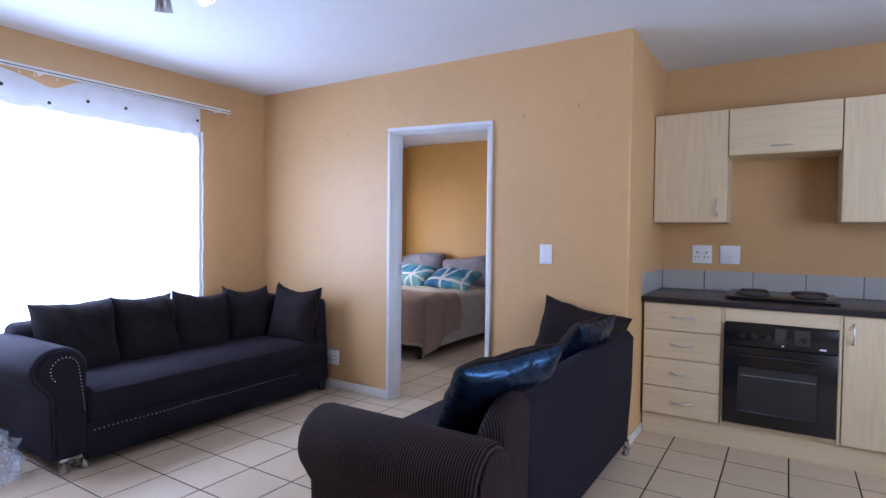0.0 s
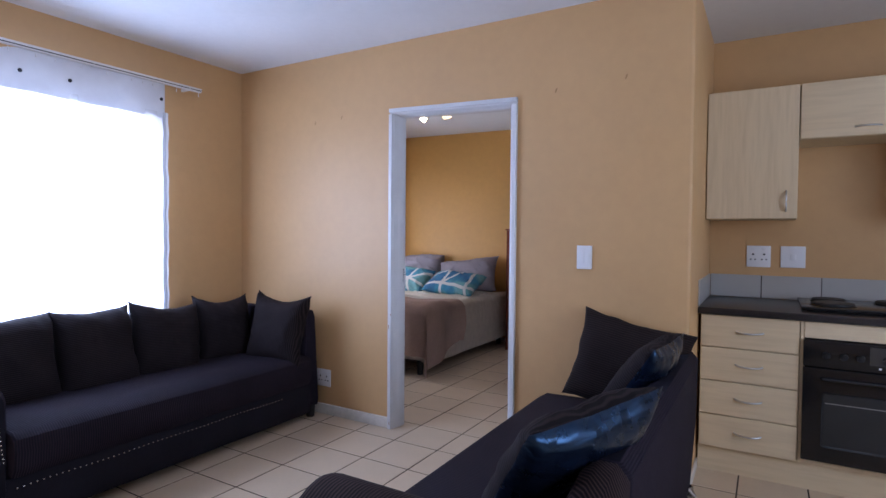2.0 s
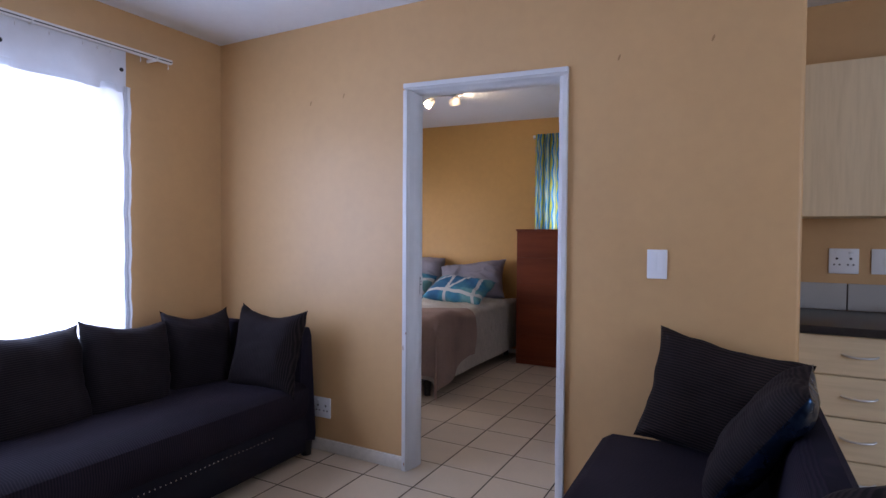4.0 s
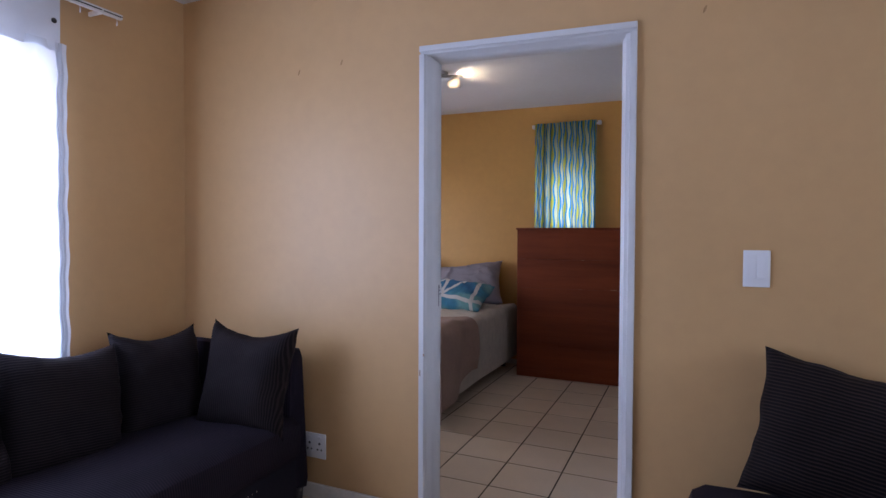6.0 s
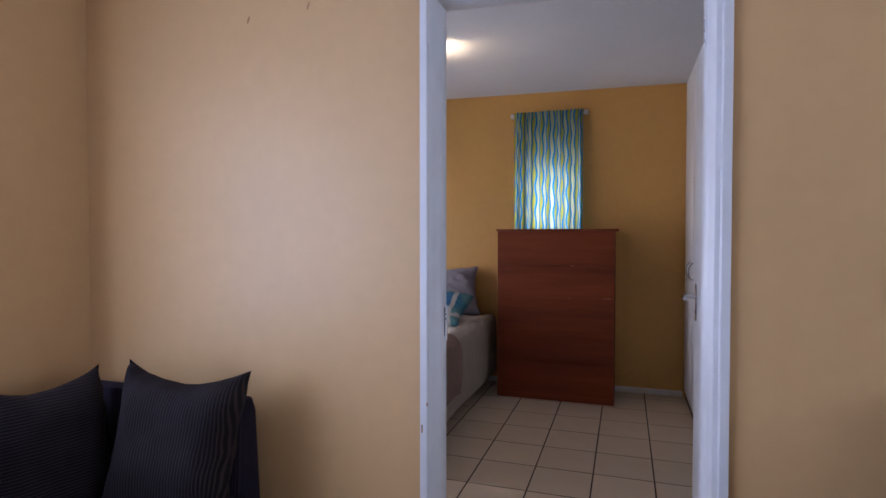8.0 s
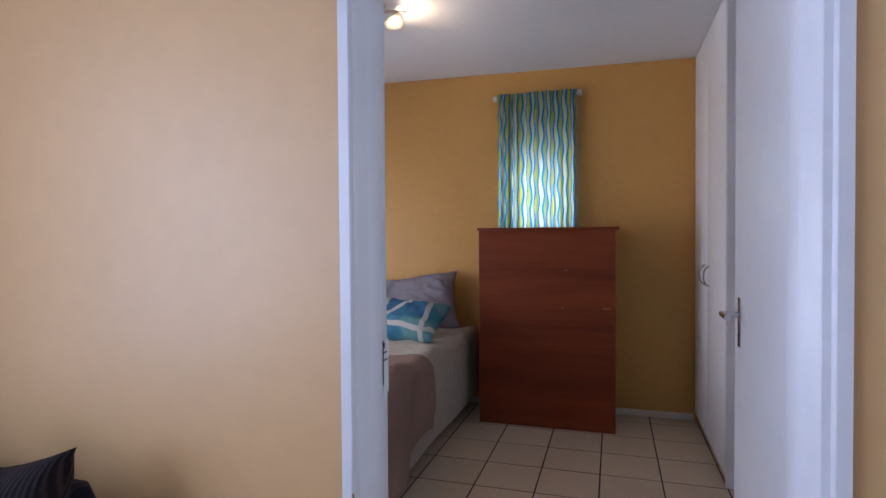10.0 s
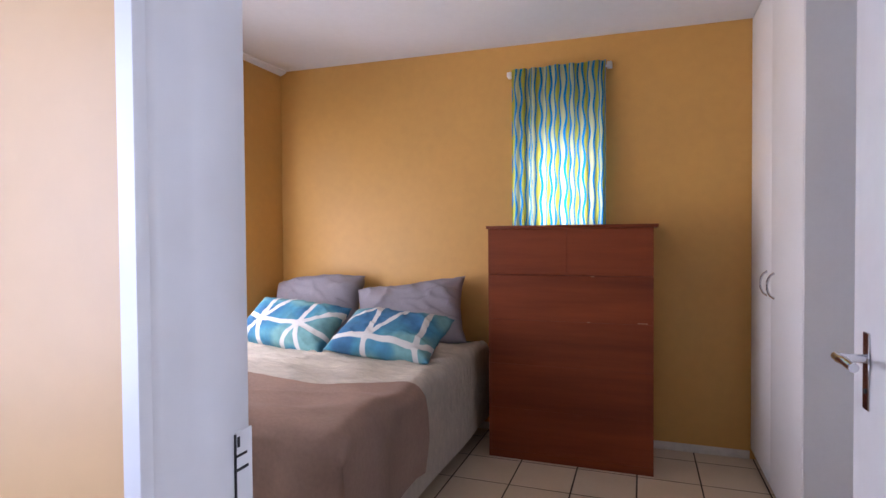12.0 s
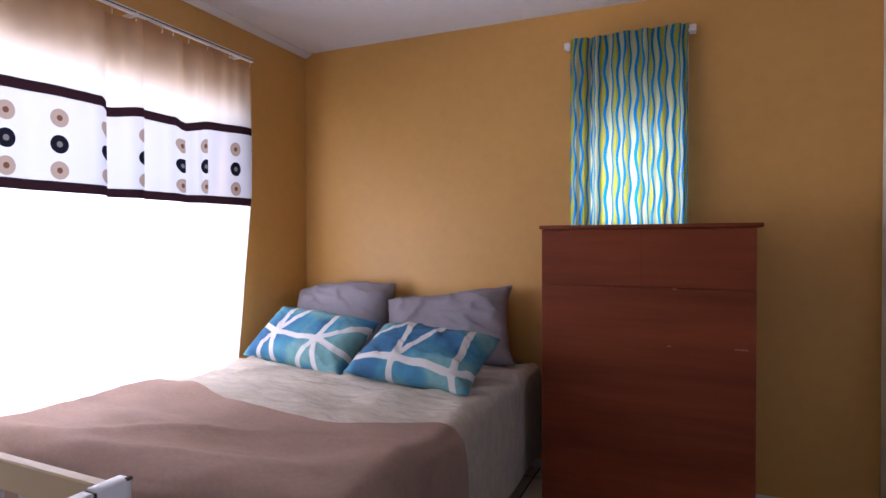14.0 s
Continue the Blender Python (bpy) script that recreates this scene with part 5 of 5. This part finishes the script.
def pleated_bm(x, z0, z1, lean_in, pleats, dips, n=300, m=34):
    """Hanging cloth along y from pleats of (y, flat measure, depth); its printed bands dip at the pleats. UVs are flat metres."""
    bm = B()
    uv = bm.loops.layers.uv.new("flat")

    def along(table, y, k):
        for a, b in zip(table, table[1:]):
            if y <= b[0]:
                f = (y - a[0]) / (b[0] - a[0])
                f = f * f * (3 - 2 * f) if k == 2 or table is dips else f
                return a[k] + (b[k] - a[k]) * f
        return table[-1][k]

    ya, yb = pleats[0][0], pleats[-1][0]
    ys = sorted({ya + (yb - ya) * i / n for i in range(n + 1)} | {p[0] for p in pleats})
    rows = []
    for y in ys:
        u, d, dip = along(pleats, y, 1), along(pleats, y, 2), along(dips, y, 1)
        head = 0.010 + 0.036 * abs(math.sin(math.pi * (y - 5.17) / 0.365)) ** 0.8
        col = []
        for j in range(m + 1):
            b = j / m
            z = z1 - head + (z0 - z1 + head) * b
            near_head = min(1.0, max(0.0, (z - 1.40) / 0.45))
            spread = 0.45 + 0.75 * min(1.0, 2.2 * b) - 0.25 * b
            dx = d * spread + 0.006 * noise.noise(Vector((y * 5, z * 2.2, 4))) + 0.005 * math.sin(y * 61 + 2 * math.sin(9 * y)) * (1 - min(1.0, 4 * b))
            yy = y - lean_in * max(0.0, b - 0.38) / 0.62 * (y - ya) / (yb - ya)
            col.append((bm.verts.new((x + dx, yy, z + dip * near_head * (1 - max(0.0, (z - 1.95) / 0.3)))), (u, (z - 0.5) / 1.8)))
        rows.append(col)
    for ra, rb in zip(rows, rows[1:]):
        for j in range(m):
            f = bm.faces.new((ra[j][0], rb[j][0], rb[j + 1][0], ra[j + 1][0]))
            for loop, p in zip(f.loops, (ra[j], rb[j], rb[j + 1], ra[j + 1])):
                loop[uv].uv = p[1]
    return bm


def bed_curtain():
    c = thing("ringed_curtain", (-4.56, 4.9, 0.3), "white curtain with dark brown bands and printed rings", "curtain")
    pleats = [(3.60, -1.09, 0.0), (3.80, -0.87, 0.02), (4.02, -0.63, -0.015), (4.20, -0.42, 0.015), (4.40, -0.205, -0.01), (4.583, 0.0, 0.008),
              (4.68, 0.108, -0.010), (4.772, 0.21, 0.004), (4.90, 0.352, 0.016), (4.950, 0.405, 0.022), (4.962, 0.450, -0.022), (5.06, 0.548, -0.004),
              (5.130, 0.615, 0.016), (5.144, 0.660, -0.018), (5.26, 0.770, 0.0), (5.315, 0.822, 0.018), (5.348, 0.858, 0.016), (5.358, 0.900, -0.016),
              (5.43, 0.992, 0.004), (5.458, 1.030, 0.014), (5.490, 1.064, 0.012), (5.500, 1.100, -0.014), (5.58, 1.160, 0.002), (5.681, 1.26, 0.006), (5.812, 1.395, -0.006)]
    dips = [(3.60, -0.02), (4.40, -0.03), (4.76, -0.010), (4.93, -0.012), (4.965, -0.046), (5.125, -0.019), (5.29, -0.024), (5.335, -0.040), (5.543, 0.0), (5.812, 0.018)]
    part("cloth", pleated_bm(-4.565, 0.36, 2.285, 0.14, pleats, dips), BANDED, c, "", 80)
    track("curtain_rail", -4.60, 3.60, 5.845, 2.296, "double white curtain rail over the bedroom window", 6)


bed_curtain()
spot_bar((-3.28, 5.03, ZC), [(-0.11, (-0.25, -0.55, -0.5), True), (0.10, (0.75, 0.55, 0.33), True)], "ceiling spot bar with two swivel heads in the bedroom", 0.35, BULB_WARM)


def crib():
    t = thing("crib", (-3.6, 3.8, 0), "white painted baby crib with slatted sides", "crib")
    x1, y1, h = -3.185, 4.06, 0.855
    x0, y0 = -4.40, 3.52
    for x, y in ((x1, y1), (x1, y0), (x0, y1), (x0, y0)):
        bm = B()
        box(bm, x - 0.032, x + 0.0, y - 0.060, y, 0.0, h, 0.004, 2)
        p = part("post", bm, GLOSS, t)
        if x == x1 and y == y1:
            bm = B()
            rod(bm, (x, y - 0.018, h - 0.075), (x + 0.004, y - 0.018, h - 0.075), 0.009, 14)
            part("screw", bm, STEEL, p, "steel screw head")
            bm = B()
            box(bm, x - 0.007, x + 0.0005, y - 0.010, y + 0.0005, h - 0.004, h + 0.001)
            part("scuff", bm, EDGE, p, "dark scuff on the post top")
    for z0, z1 in ((h - 0.072, h - 0.012), (0.22, 0.28)):
        bm = B()
        box(bm, x1 - 0.030, x1 - 0.002, y0 + 0.001, y1 - 0.064, z0, z1 + 0.010, 0.003)
        part("end_rail", bm, GLOSS, t)
        bm = B()
        box(bm, x1 - 0.029, x1 - 0.003, y1 - 0.0638, y1 - 0.0602, z0, z1 + 0.008)
        part("joint", bm, EDGE, t, "dark joint between rail and post")
        bm = B()
        box(bm, x0 + 0.001, x1 - 0.033, y1 - 0.030, y1 - 0.006, z0, z1, 0.003)
        part("side_rail", bm, CRIB_INNER, t, "cream side rail")
        bm = B()
        box(bm, x0 + 0.001, x1 - 0.033, y0 - 0.054, y0 - 0.030, z0, z1, 0.003)
        part("side_rail", bm, CRIB_INNER, t)
        bm = B()
        box(bm, x0 - 0.026, x0 - 0.004, y0 + 0.001, y1 - 0.063, z0, z1, 0.003)
        part("end_rail", bm, GLOSS, t)
    for k in range(13):
        x = x1 - 0.11 - 0.085 * k
        for y in (y1 - 0.018, y0 - 0.042):
            bm = B()
            rod(bm, (x, y, 0.281), (x, y, h - 0.0725), 0.009, 8)
            part("slat", bm, GLOSS, t)
    for k in range(5):
        y = y1 - 0.14 - 0.082 * k
        for x in (x1 - 0.015, x0 - 0.015):
            bm = B()
            rod(bm, (x, y, 0.281), (x, y, h - 0.0725), 0.009, 8)
            part("slat", bm, GLOSS, t)
    bm = B()
    box(bm, x0 + 0.01, x1 - 0.04, y0 + 0.0, y1 - 0.066, 0.225, 0.33, 0.02, 3)
    part("mattress", bm, GREY_PILLOW, t)


crib()

# ---- floor tiles, last ----


def floor_tiles():
    px, gx, gy, gap = 0.309, -0.29, 3.507, 0.0070
    me = bpy.data.meshes.new("tile")
    a, b = (px - gap) / 2, (px - gap) / 2 - 0.002
    vs = [(sx * a, sy * a, z) for z in (-0.004, -0.0015) for sx, sy in ((-1, -1), (1, -1), (1, 1), (-1, 1))]
    vs += [(sx * b, sy * b, 0.0) for sx, sy in ((-1, -1), (1, -1), (1, 1), (-1, 1))]
    fs = [(8, 9, 10, 11)]
    for o in (0, 4):
        fs += [(o + k, o + (k + 1) % 4, o + 4 + (k + 1) % 4, o + 4 + k) for k in range(4)]
    me.from_pydata(vs, [], fs)
    me.materials.append(TILE)
    rnd = random.Random(4)
    rest_v, rest_f = [], []
    made = 0
    for i in range(-15, 9):
        for j in range(-20, 10):
            x, y = gx + px * (i + 0.5), gy + px * (j + 0.5)
            if not (XB - 0.15 < x < XE + 0.15 and YS - 0.15 < y < YF + 0.15):
                continue
            near = (-3.5 < x < -1.6 and 1.2 < y < 6.2) or (-1.6 < x < 0.9 and 1.9 < y < 3.75) or (-3.5 < x < -1.0 and 5.0 < y < 6.4)
            dz = rnd.uniform(-0.0003, 0.0003)
            if near and made < 300:
                ob = new("tile", me)
                ob.parent = floor
                ob.location = (x, y, dz)
                ob.rotation_euler = (rnd.uniform(-0.0015, 0.0015), rnd.uniform(-0.0015, 0.0015), 0)
                made += 1
            else:
                k = len(rest_v)
                rest_v += [(x + p, y + q, r + dz) for p, q, r in vs]
                rest_f += [tuple(k + q for q in f) for f in fs]
    rest = bpy.data.meshes.new("tiles_beyond")
    rest.from_pydata(rest_v, [], rest_f)
    rest.materials.append(TILE)
    ob = new("tiles_beyond", rest)
    ob.parent = floor
    tagged(ob, "cream ceramic floor tiles further off", kind="stuff")


floor_tiles()
